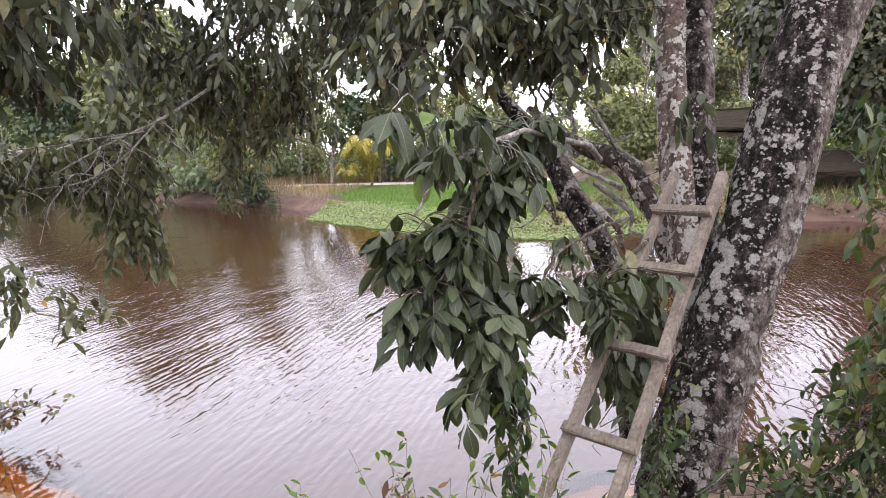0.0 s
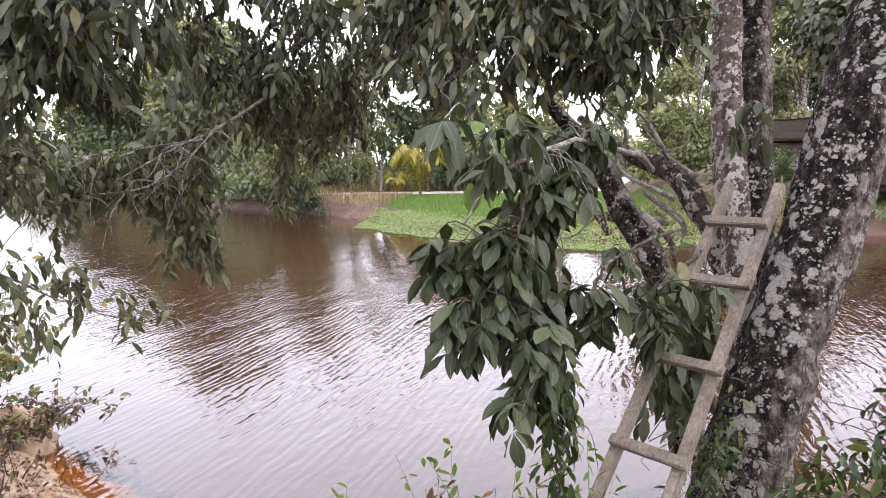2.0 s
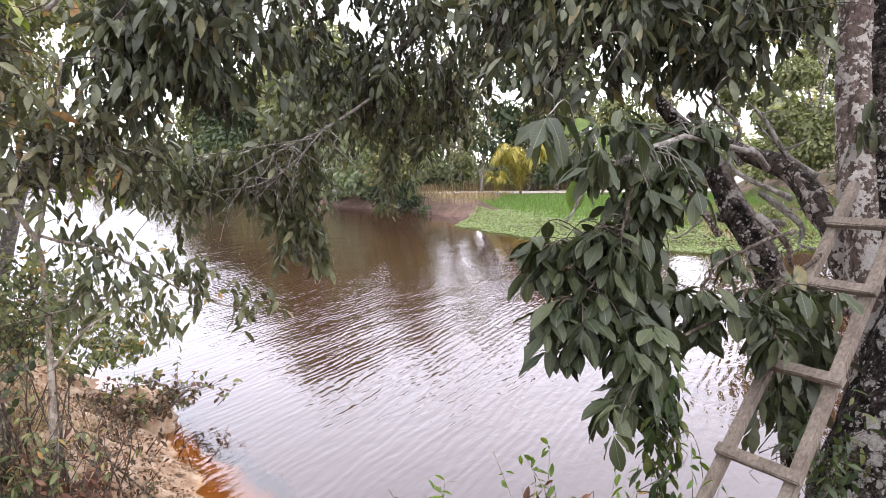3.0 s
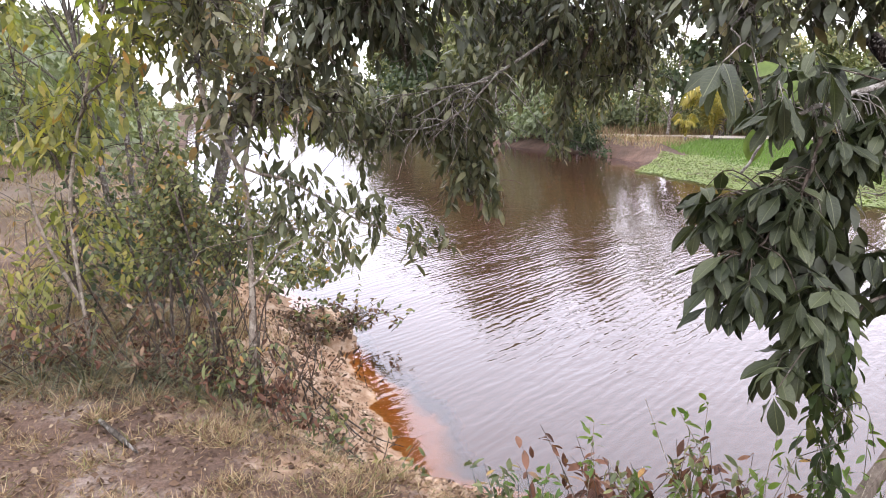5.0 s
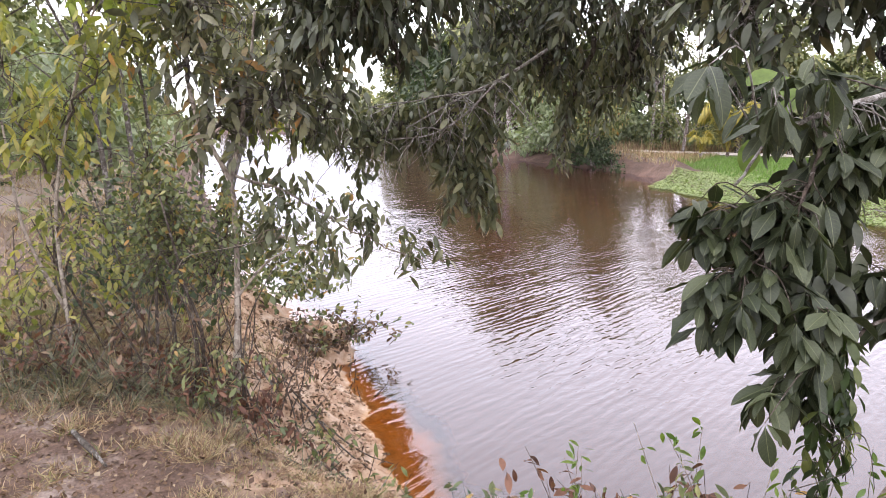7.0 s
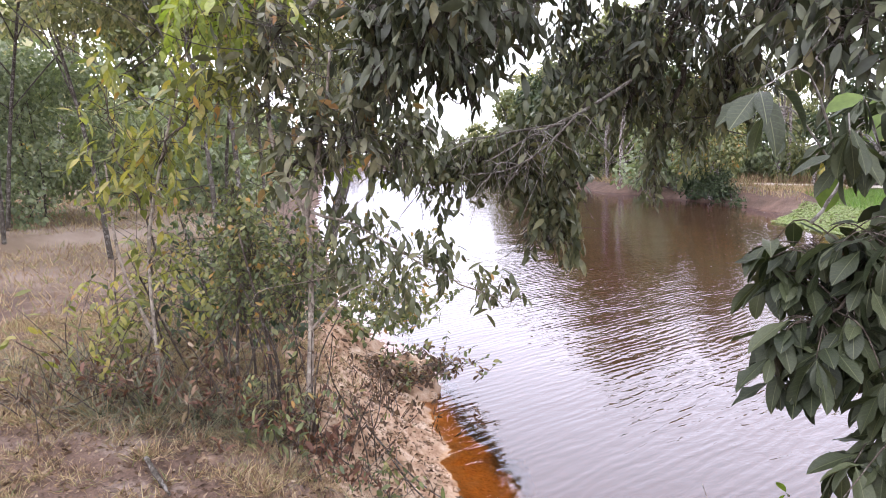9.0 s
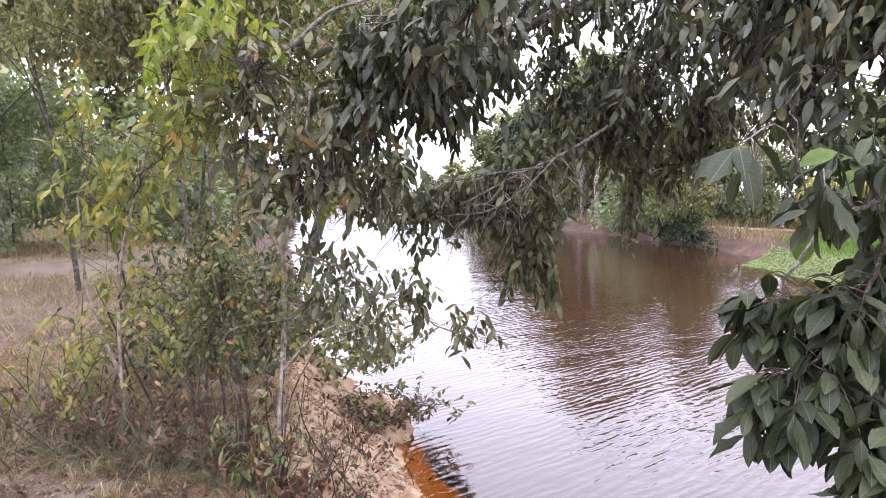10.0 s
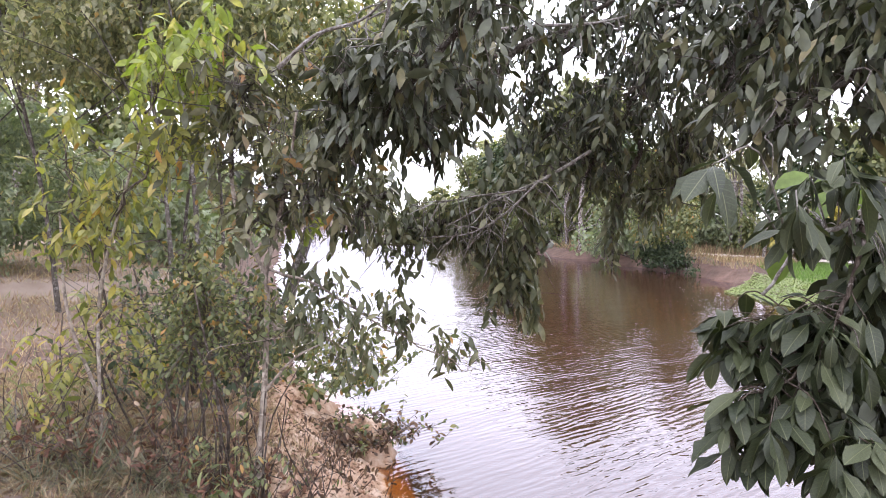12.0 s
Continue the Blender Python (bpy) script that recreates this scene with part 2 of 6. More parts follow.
def ground_material():
    """Pale dusty soil under litter; orange sand low at the water."""
    m, n, l, p = shader("soil")
    soil = ramp(n, l, noise_at(n, l, 2.2, 8, 0.65).outputs[0], [(0.32, (0.062, 0.037, 0.028)), (0.52, (0.135, 0.086, 0.067)), (0.68, (0.29, 0.235, 0.215))])
    speck = ramp(n, l, noise_at(n, l, 60, 4, 0.7).outputs[0], [(0.35, (0.55, 0.5, 0.48)), (0.6, (1.1, 1.08, 1.05))])
    top = mixed(n, l, 1.0, soil.outputs[0], speck.outputs[0], "MULTIPLY")
    sand = ramp(n, l, noise_at(n, l, 7, 5, 0.6).outputs[0], [(0.30, (0.20, 0.105, 0.062)), (0.48, (0.40, 0.265, 0.18)), (0.72, (0.58, 0.46, 0.37))])
    bed = mixed(n, l, 1.0, speck.outputs[0], (0.56, 0.28, 0.085), "MULTIPLY")
    geo, sep = n.new("ShaderNodeNewGeometry"), n.new("ShaderNodeSeparateXYZ")
    l.new(geo.outputs["Position"], sep.inputs[0])
    wob = n.new("ShaderNodeMath")
    wob.operation = "MULTIPLY_ADD"
    l.new(noise_at(n, l, 3, 4).outputs[0], wob.inputs[0])
    wob.inputs[1].default_value = 0.5
    l.new(sep.outputs["Z"], wob.inputs[2])
    meadow = ramp(n, l, noise_at(n, l, 0.35, 5, 0.6).outputs[0], [(0.35, (0.115, 0.078, 0.05)), (0.5, (0.20, 0.145, 0.105)), (0.64, (0.34, 0.265, 0.225))])
    dist = n.new("ShaderNodeVectorMath")
    dist.operation = "DISTANCE"
    l.new(geo.outputs["Position"], dist.inputs[0])
    dist.inputs[1].default_value = (-3, 1, 0.8)
    away = n.new("ShaderNodeMapRange")
    away.inputs["From Min"].default_value, away.inputs["From Max"].default_value = 4.5, 9
    l.new(dist.outputs["Value"], away.inputs["Value"])
    top = mixed(n, l, away.outputs[0], top, meadow.outputs[0])
    far = n.new("ShaderNodeMapRange")
    far.inputs["From Min"].default_value, far.inputs["From Max"].default_value = 15, 19
    l.new(sep.outputs["Y"], far.inputs["Value"])
    red = ramp(n, l, noise_at(n, l, 1.6, 6, 0.65).outputs[0], [(0.35, (0.055, 0.036, 0.024)), (0.55, (0.11, 0.078, 0.05)), (0.7, (0.19, 0.14, 0.10))])
    top = mixed(n, l, far.outputs[0], top, red.outputs[0])
    wetline = n.new("ShaderNodeMath")
    wetline.operation = "ADD"
    wetline.inputs[1].default_value = 0.035
    l.new(sep.outputs["Z"], wetline.inputs[0])
    high = ramp(n, l, wob.outputs[0], [(0.90, (0, 0, 0)), (1.10, (1, 1, 1))])
    wet = ramp(n, l, wetline.outputs[0], [(0.0, (0, 0, 0)), (0.05, (1, 1, 1))])
    mud = ramp(n, l, noise_at(n, l, 1.2, 6, 0.65).outputs[0], [(0.35, (0.052, 0.027, 0.019)), (0.65, (0.125, 0.075, 0.057))])
    col = mixed(n, l, wet.outputs[0], mixed(n, l, away.outputs[0], bed, mud.outputs[0]), mixed(n, l, high.outputs[0], mixed(n, l, away.outputs[0], sand.outputs[0], mud.outputs[0]), top))
    l.new(col, p.inputs["Base Color"])
    p.inputs["Roughness"].default_value = 0.95
    bump(n, l, noise_at(n, l, 25, 8, 0.7).outputs[0], 0.7, 0.03, p.inputs["Normal"])
    return m


SOIL = ground_material()


def water_material():
    """Brown river water with wind ripples; the bed shows where it is shallow."""
    m, n, l, p = shader("brown_water")
    silt = ramp(n, l, noise_at(n, l, 0.3, 3).outputs[0], [(0.3, (0.041, 0.0170, 0.0093)), (0.7, (0.054, 0.0226, 0.0126))])
    dep = n.new("ShaderNodeAttribute")
    dep.attribute_name = "depth"
    murk = ramp(n, l, dep.outputs["Fac"], [(0.03, (0.04, 0.04, 0.04)), (0.13, (0.3, 0.3, 0.3)), (0.27, (1, 1, 1))])
    body, clear, mx = n.new("ShaderNodeBsdfDiffuse"), n.new("ShaderNodeBsdfTransparent"), n.new("ShaderNodeMixShader")
    l.new(silt.outputs[0], body.inputs[0])
    clear.inputs[0].default_value = (1.0, 0.78, 0.48, 1)
    l.new(murk.outputs[0], mx.inputs[0])
    l.new(clear.outputs[0], mx.inputs[1])
    l.new(body.outputs[0], mx.inputs[2])
    tc, mp = n.new("ShaderNodeTexCoord"), n.new("ShaderNodeMapping")
    mp.vector_type = "TEXTURE"
    mp.inputs["Rotation"].default_value = (0, 0, radians(RIPPLE_TURN))
    mp.inputs["Scale"].default_value = (2.6, 1.0, 1)
    l.new(tc.outputs["Object"], mp.inputs[0])
    lee = n.new("ShaderNodeAttribute")
    lee.attribute_name = "ripple"
    t1, t2 = n.new("ShaderNodeTexNoise"), n.new("ShaderNodeTexNoise")
    t1.inputs["Scale"].default_value, t1.inputs["Detail"].default_value, t1.inputs["Distortion"].default_value = 8.0, 2.5, 0.5
    t2.inputs["Scale"].default_value, t2.inputs["Detail"].default_value = 1.1, 2.0
    l.new(mp.outputs[0], t1.inputs["Vector"])
    l.new(mp.outputs[0], t2.inputs["Vector"])
    b = n.new("ShaderNodeBump")
    b.inputs["Strength"].default_value, b.inputs["Distance"].default_value = 1.0, 0.0085
    l.new(t1.outputs[0], b.inputs["Height"])
    l.new(lee.outputs["Fac"], b.inputs["Strength"])
    b2 = n.new("ShaderNodeBump")
    b2.inputs["Strength"].default_value, b2.inputs["Distance"].default_value = 1.0, 0.035
    l.new(t2.outputs[0], b2.inputs["Height"])
    l.new(lee.outputs["Fac"], b2.inputs["Strength"])
    l.new(b2.outputs[0], b.inputs["Normal"])
    t3 = n.new("ShaderNodeTexNoise")
    t3.inputs["Scale"].default_value, t3.inputs["Detail"].default_value, t3.inputs["Distortion"].default_value = 13.0, 2.0, 0.5
    l.new(mp.outputs[0], t3.inputs["Vector"])
    b3 = n.new("ShaderNodeBump")
    b3.inputs["Strength"].default_value, b3.inputs["Distance"].default_value = 1.0, 0.0048
    l.new(t3.outputs[0], b3.inputs["Height"])
    l.new(lee.outputs["Fac"], b3.inputs["Strength"])
    l.new(b.outputs[0], b3.inputs["Normal"])
    b = b3
    wave = n.new("ShaderNodeTexWave")
    wave.bands_direction = "Y"
    wave.inputs["Scale"].default_value, wave.inputs["Distortion"].default_value = 2.9, 8.0
    wave.inputs["Detail"].default_value, wave.inputs["Detail Scale"].default_value = 2.0, 0.9
    l.new(mp.outputs[0], wave.inputs["Vector"])
    b4 = n.new("ShaderNodeBump")
    b4.inputs["Strength"].default_value, b4.inputs["Distance"].default_value = 1.0, 0.0022
    l.new(wave.outputs["Fac"], b4.inputs["Height"])
    l.new(lee.outputs["Fac"], b4.inputs["Strength"])
    l.new(b.outputs[0], b4.inputs["Normal"])
    b = b4
    gloss, fres, top = n.new("ShaderNodeBsdfGlossy"), n.new("ShaderNodeFresnel"), n.new("ShaderNodeMixShader")
    gloss.inputs["Roughness"].default_value = 0.04
    gloss.inputs["Color"].default_value = (0.905, 0.905, 1.0, 1)
    fres.inputs["IOR"].default_value = 1.62
    l.new(b.outputs[0], gloss.inputs["Normal"])
    l.new(b.outputs[0], fres.inputs["Normal"])
    l.new(fres.outputs[0], top.inputs[0])
    l.new(mx.outputs[0], top.inputs[1])
    l.new(gloss.outputs[0], top.inputs[2])
    l.new(top.outputs[0], n["Material Output"].inputs[0])
    return m


RIPPLE_TURN = 77
WATER = water_material()


def plain_material(name, a, b, scale, rough=0.9, stretch=(1, 1, 1)):
    m, n, l, p = shader(name)
    t = noise_at(n, l, scale, 6, 0.6, stretch)
    l.new(ramp(n, l, t.outputs[0], [(0.3, a), (0.7, b)]).outputs[0], p.inputs["Base Color"])
    p.inputs["Roughness"].default_value = rough
    p.inputs["Specular IOR Level"].default_value = 0.1
    bump(n, l, t.outputs[0], 0.5, 0.02, p.inputs["Normal"])
    return m


THATCH = plain_material("thatch", (0.04, 0.03, 0.022), (0.15, 0.115, 0.085), 22, 0.95, (0.4, 3, 3))
TRACK = plain_material("pale_sand", (0.42, 0.37, 0.34), (0.62, 0.57, 0.53), 1.4, 0.95)
POST = plain_material("grey_post", (0.10, 0.08, 0.07), (0.22, 0.19, 0.17), 12, 0.9, (4, 4, 0.5))
ROOF = plain_material("dark_roof", (0.012, 0.009, 0.007), (0.040, 0.030, 0.023), 9, 0.95, (0.4, 3, 3))

# ---------------------------------------------------------------- mesh tools
RNG = np.random.default_rng(7)


class Geo:
    """Gathers vertices and faces in numpy, then links them as one mesh."""

    def __init__(self):
        self.v, self.f, self.count = [], [], 0

    def add(self, v, *faces):
        self.v.append(np.asarray(v, float).reshape(-1, 3))
        for f in faces:
            if len(f):
                self.f.append(np.asarray(f, int) + self.count)
        self.count += len(self.v[-1])
        return self

    def mesh(self, name, material=None, smooth=True):
        me = bpy.data.meshes.new(name)
        v = np.concatenate(self.v) if self.v else np.zeros((0, 3))
        loops = np.concatenate([f.ravel() for f in self.f])
        sizes = np.concatenate([np.full(len(f), f.shape[1]) for f in self.f])
        me.vertices.add(len(v))
        me.vertices.foreach_set("co", v.astype(np.float32).ravel())
        me.loops.add(len(loops))
        me.loops.foreach_set("vertex_index", loops.astype(np.int32))
        me.polygons.add(len(sizes))
        me.polygons.foreach_set("loop_start", np.r_[0, np.cumsum(sizes)[:-1]].astype(np.int32))
        me.update(calc_edges=True)
        me.validate()
        me.polygons.foreach_set("use_smooth", np.full(len(me.polygons), smooth))
        if material:
            me.materials.append(material)
        return me


def part(name, geo, material, parent, label="", smooth=True):
    me = geo.mesh(name, material, smooth) if isinstance(geo, Geo) else geo
    ob = new(name, me)
    ob.parent = parent
    if label:
        tagged(ob, label)
    return ob


def unit(a):
    return a / np.maximum(np.linalg.norm(a, axis=-1, keepdims=True), 1e-9)


def spline(points, n):
    """A smooth line of n points through the given ones."""
    p = np.asarray(points, float)
    if len(p) == 2:
        return p[0] + (p[1] - p[0]) * np.linspace(0, 1, n)[:, None]
    q = np.vstack([2 * p[0] - p[1], p, 2 * p[-1] - p[-2]])
    s = np.linspace(0, len(p) - 1 - 1e-6, n)
    i, u = s.astype(int), (s % 1)[:, None]
    a, b, c, d = q[i], q[i + 1], q[i + 2], q[i + 3]
    return 0.5 * (2 * b + (c - a) * u + (2 * a - 5 * b + 4 * c - d) * u**2 + (3 * b - a - 3 * c + d) * u**3)


def tube(geo, line, radii, sides=6, rough=0.0, seed=0):
    """A tapered, closed tube along a line; rough makes it knobbly."""
    line = np.asarray(line, float)
    k = len(line)
    radii = np.interp(np.linspace(0, 1, k), np.linspace(0, 1, len(radii)), radii)
    ahead = unit(np.gradient(line, axis=0))
    ref = np.array([0.31, 0.17, 0.93]) if abs(ahead[:, 2]).mean() < 0.8 else np.array([0.95, 0.29, 0.1])
    side = unit(np.cross(ahead, ref))
    up = np.cross(side, ahead)
    ang = np.linspace(0, 2 * np.pi, sides, endpoint=False)
    ring = np.cos(ang)[None, :, None] * side[:, None] + np.sin(ang)[None, :, None] * up[:, None]
    r = radii[:, None] * np.ones(sides)
    if rough:
        rr = np.random.default_rng(seed)
        wob = rr.normal(size=(k, sides))
        for _ in range(2):
            wob = (wob + np.roll(wob, 1, 1) + np.roll(wob, -1, 1)) / 2.2
            wob[1:-1] = (wob[1:-1] + wob[:-2] + wob[2:]) / 2.2
        r = r * (1 + rough * wob)
    v = (line[:, None] + r[..., None] * ring).reshape(-1, 3)
    a = np.arange(k - 1)[:, None] * sides + np.arange(sides)
    b = np.arange(k - 1)[:, None] * sides + (np.arange(sides) + 1) % sides
    quads = np.stack([a, b, b + sides, a + sides], -1).reshape(-1, 4)
    v = np.vstack([v, line[0], line[-1]])
    j = np.arange(sides)
    low = np.stack([np.full(sides, k * sides), (j + 1) % sides, j], -1)
    top = np.stack([np.full(sides, k * sides + 1), (k - 1) * sides + j, (k - 1) * sides + (j + 1) % sides], -1)
    geo.add(v, quads, low, top)
    return line


def leaf_shape(width=0.34, fold=0.10, curl=0.18, pointed=1.0):
    """One leaf, one unit long along x, with a folded midrib and a pointed tip: 13 corners."""
    s = np.array([0.12, 0.32, 0.58, 0.82])
    w = width / 2 * np.array([0.44, 0.90, 1.0, 0.45 * pointed + 0.17])
    v = [(0, 0, 0)]
    for a, b in zip(s, w):
        z = -curl * a * a
        v += [(a, b, z + fold * b * 2), (a, 0, z), (a, -b, z + fold * b * 2)]
    v.append((1, 0, -curl * 1.15))
    tri = [(0, 2, 1), (0, 3, 2), (10, 11, 13), (11, 12, 13)]
    quad = [(i + d, i + d + 1, i + d + 4, i + d + 3) for i in (1, 4, 7) for d in (0, 1)]
    return np.array(v, float), np.array(tri), np.array(quad)


LEAF = leaf_shape(0.36)
LEAF_SLIM = leaf_shape(0.26, 0.08, 0.25)
LEAF_BROAD = leaf_shape(0.52, 0.06, 0.12)
LEAF_LONG = leaf_shape(0.32, 0.16, 0.3)
LEAF_WIDE = leaf_shape(0.62, 0.12, 0.2, 1.0)
LEAF_OVAL = leaf_shape(0.38, 0.10, 0.22, 0.8)


def blade_shape():
    v = [(0, 0.5, 0), (0, -0.5, 0), (0.55, 0.35, -0.03), (0.55, -0.35, -0.03), (1, 0, -0.2)]
    return np.array(v, float), np.array([(2, 3, 4)]), np.array([(0, 1, 3, 2)])


BLADE = blade_shape()


def scatter(geo, shape, pos, along, normal, size, width=1.0):
    """Copies of a leaf shape: bases at pos, pointing along, upper side towards normal."""
    v, tri, quad = shape
    pos, along = np.asarray(pos, float), unit(np.asarray(along, float))
    y = unit(np.cross(normal, along))
    z = np.cross(along, y)
    size = np.broadcast_to(np.asarray(size, float), (len(pos),))
    wide = size * width
    out = pos[:, None] + v[None, :, :1] * along[:, None] * size[:, None, None] + v[None, :, 1:2] * y[:, None] * wide[:, None, None] + v[None, :, 2:] * z[:, None] * size[:, None, None]
    k = np.arange(len(pos))[:, None, None] * len(v)
    geo.add(out.reshape(-1, 3), (tri[None] + k).reshape(-1, 3), (quad[None] + k).reshape(-1, 4))


def sphere_points(n, rng, shell=0.5):
    d = unit(rng.normal(size=(n, 3)))
    return d * (rng.random(n) ** shell)[:, None]


def rosettes(tips, heads, rng, per=7, length=0.13, spread=0.6, droop=0.8, run=0.22):
    """Leaves set round the ends of twigs: positions, directions, normals, sizes."""
    n = len(tips)
    k = np.arange(per)
    back = (k / per) * run
    pos = tips[:, None] - heads[:, None] * back[None, :, None]
    a = rng.random((n, 1)) * 6.28 + k * 2.4
    side = unit(np.cross(heads, np.array([0.2, 0.3, 0.9])))
    up = np.cross(side, heads)
    out = np.cos(a)[..., None] * side[:, None] + np.sin(a)[..., None] * up[:, None]
    hang = droop * (0.25 + 1.1 * rng.random((n, 1, 1)))
    along = heads[:, None] * 0.4 + out * spread + hang * np.array([0, 0, -1.0]) + rng.normal(size=(n, per, 3)) * 0.3
    normal = out * 0.8 + np.array([0, 0, 0.8]) + rng.normal(size=(n, per, 3)) * 0.5
    size = length * (0.5 + 0.65 * rng.random((n, per)))
    return pos.reshape(-1, 3), along.reshape(-1, 3), normal.reshape(-1, 3), size.ravel()


def spray(tree, spine, lobes, seed, wood, thick, tall=0.165, per=7):
    """A limb seen close by, its twigs ending in umbrellas of drooping leaves; every leaf is a piece of its own. lobes: x, y, z, reach across, reach up, tufts."""
    rng = np.random.default_rng(seed)
    line = spline(spine, 24)
    geo = Geo()
    tube(geo, line + rng.normal(size=line.shape) * 0.004, [thick, thick * 0.45], 8, 0.12, seed)
    tufts, heads = [], []
    for x, y, z, wide, high, count in lobes:
        ball = sphere_points(count, rng, 0.45)
        for q in ball:
            tip = np.array([x + q[0] * wide, y + q[1] * 0.13, z + q[2] * high])
            near = line[np.argmin(np.linalg.norm(line - tip - np.array([0, -0.05, 0.1]), axis=1))]
            span = np.linalg.norm(tip - near)
            mid = near * 0.45 + tip * 0.55 + np.array([0, 0, 0.22 * span]) + rng.normal(size=3) * 0.05 * span
            twig = tube(geo, spline([near, mid, tip], 9), [0.0018 + 0.004 * min(span, 0.6), 0.0017], 5)
            tufts.append(twig)
    limb = part("bough", geo, wood, tree)
    for twig in tufts:
        turn = rng.random() * 6.28
        count = per + int(rng.integers(-2, 3))
        for k in range(count):
            step = int(rng.integers(0, 4)) if k > 3 else 0
            base = twig[8 - step]
            a = turn + k * 2.4 + rng.normal() * 0.2
            out = np.array([np.cos(a), np.sin(a), 0.0])
            drop = 0.15 + 0.95 * rng.random() + (0.3 if k < 3 else 0.0)
            along = out * np.cos(drop) + np.array([0, 0, -np.sin(drop)]) + rng.normal(size=3) * 0.16
            upper = out * np.sin(drop) + np.array([0, 0, np.cos(drop)]) + rng.normal(size=3) * 0.32
            along = unit(along)
            y = unit(np.cross(upper, along))
            z = np.cross(along, y)
            ob = new("leaf", NEAR_LEAVES[int(rng.integers(4))])
            ob.parent = limb
            m = Matrix(np.column_stack([along, y, z]).tolist()).to_4x4() @ Matrix.Scale(float(tall * (0.6 + 0.5 * rng.random())), 4)
            m.translation = Vector((base + along * 0.006).tolist())
            ob.matrix_basis = m
    return limb


def fine_leaf(width, fold, curl, wave, seed):
    """A close-up leaf with midrib, side veins as shallow ridges and a wavy rim."""
    rng = np.random.default_rng(seed)
    s = np.array([0.06, 0.16, 0.3, 0.45, 0.6, 0.75, 0.88])
    w = width / 2 * np.array([0.14, 0.42, 0.80, 1.0, 0.98, 0.78, 0.40])
    v = [(0, 0, 0)]
    for a, b in zip(s, w):
        zz = -curl * a * a
        rim = wave * rng.normal(size=2) * b
        v += [(a + 0.04, b, zz + fold * b * 1.6 + rim[0]), (a + 0.02, b * 0.5, zz + fold * b * 1.3), (a, 0, zz), (a + 0.02, -b * 0.5, zz + fold * b * 1.3), (a + 0.04, -b, zz + fold * b * 1.6 + rim[1])]
    v.append((1, 0, -curl * 1.05))
    n = len(s)
    quad = [(1 + i * 5 + d, 2 + i * 5 + d, 7 + i * 5 + d, 6 + i * 5 + d) for i in range(n - 1) for d in range(4)]
    last = 1 + (n - 1) * 5
    tri = [(0, 2 + d, 1 + d) for d in range(4)] + [(last + d, last + d + 1, len(v) - 1) for d in range(4)]
    return Geo().add(np.array(v, float), np.array(quad), np.array(tri)).mesh("leaf", LEAF_NEAR)


NEAR_LEAVES = [fine_leaf(0.40, 0.14, 0.22, 0.12, 1), fine_leaf(0.34, 0.22, 0.36, 0.15, 2), fine_leaf(0.42, 0.10, 0.14, 0.12, 3), fine_leaf(0.37, 0.15, 0.05, 0.18, 4)]


def bough(tree, spine, radii, twigs, seed, length=0.13, per=7, droop=0.75, spread=0.65, leaf=None, shape=None, thick=0.02, name="bough", wood=None, width=1.0, reach=1.0, sag=0.35, bare=7):
    """A limb with side twigs and hanging leaves. spine: points of the limb; radii: how far twigs reach round it (x, y, up, down)."""
    rng = np.random.default_rng(seed)
    line = spline(spine, 14)
    geo, leaves = Geo(), Geo()
    tube(geo, line + rng.normal(size=line.shape) * 0.012, [thick, thick * 0.35], 6, 0.12, seed)
    ball = sphere_points(twigs, rng, 0.55)
    root = line[rng.integers(1, 14, twigs)]
    off = np.stack([ball[:, 0] * radii[0], ball[:, 1] * radii[1], np.where(ball[:, 2] > 0, ball[:, 2] * radii[2], ball[:, 2] * radii[3])], -1)
    tip = root + off * reach
    heads = unit(off * np.array([1, 1, 0.6]) + np.array([0, 0, -0.35]))
    for a, b, h in zip(root, tip, heads):
        d = np.linalg.norm(b - a)
        mid = (a + b) / 2 + np.array([0, 0, sag * 0.4 * d]) + rng.normal(size=3) * 0.06 * d
        tube(geo, spline([a, mid, b], 6), [0.0018 + 0.16 * thick * min(d, 0.8), 0.0014], 4)
    for _ in range(twigs // bare):
        a = line[rng.integers(2, 14)]
        d = rng.normal(size=3) * np.array([radii[0], radii[1], 0.5 * radii[3]]) * 0.8
        curl = rng.normal(size=(3, 3)) * 0.05
        tube(geo, spline([a, a + d * 0.35 + curl[0], a + d * 0.7 + curl[1], a + d + curl[2] + np.array([0, 0, -0.12])], 9), [0.0015 + 0.2 * thick, 0.0015], 4)
    pos, along, normal, size = rosettes(tip, heads, rng, per, length, spread, droop)
    for k, sh in enumerate((shape or LEAF, shape or LEAF_LONG, shape or LEAF_OVAL)):
        scatter(leaves, sh, pos[k::3], along[k::3], normal[k::3], size[k::3], width)
    limb = part(name, geo, wood or TWIG, tree)
    tagged(part("leaves", leaves, leaf or LEAF_DARK, limb), kind="stuff")
    return limb


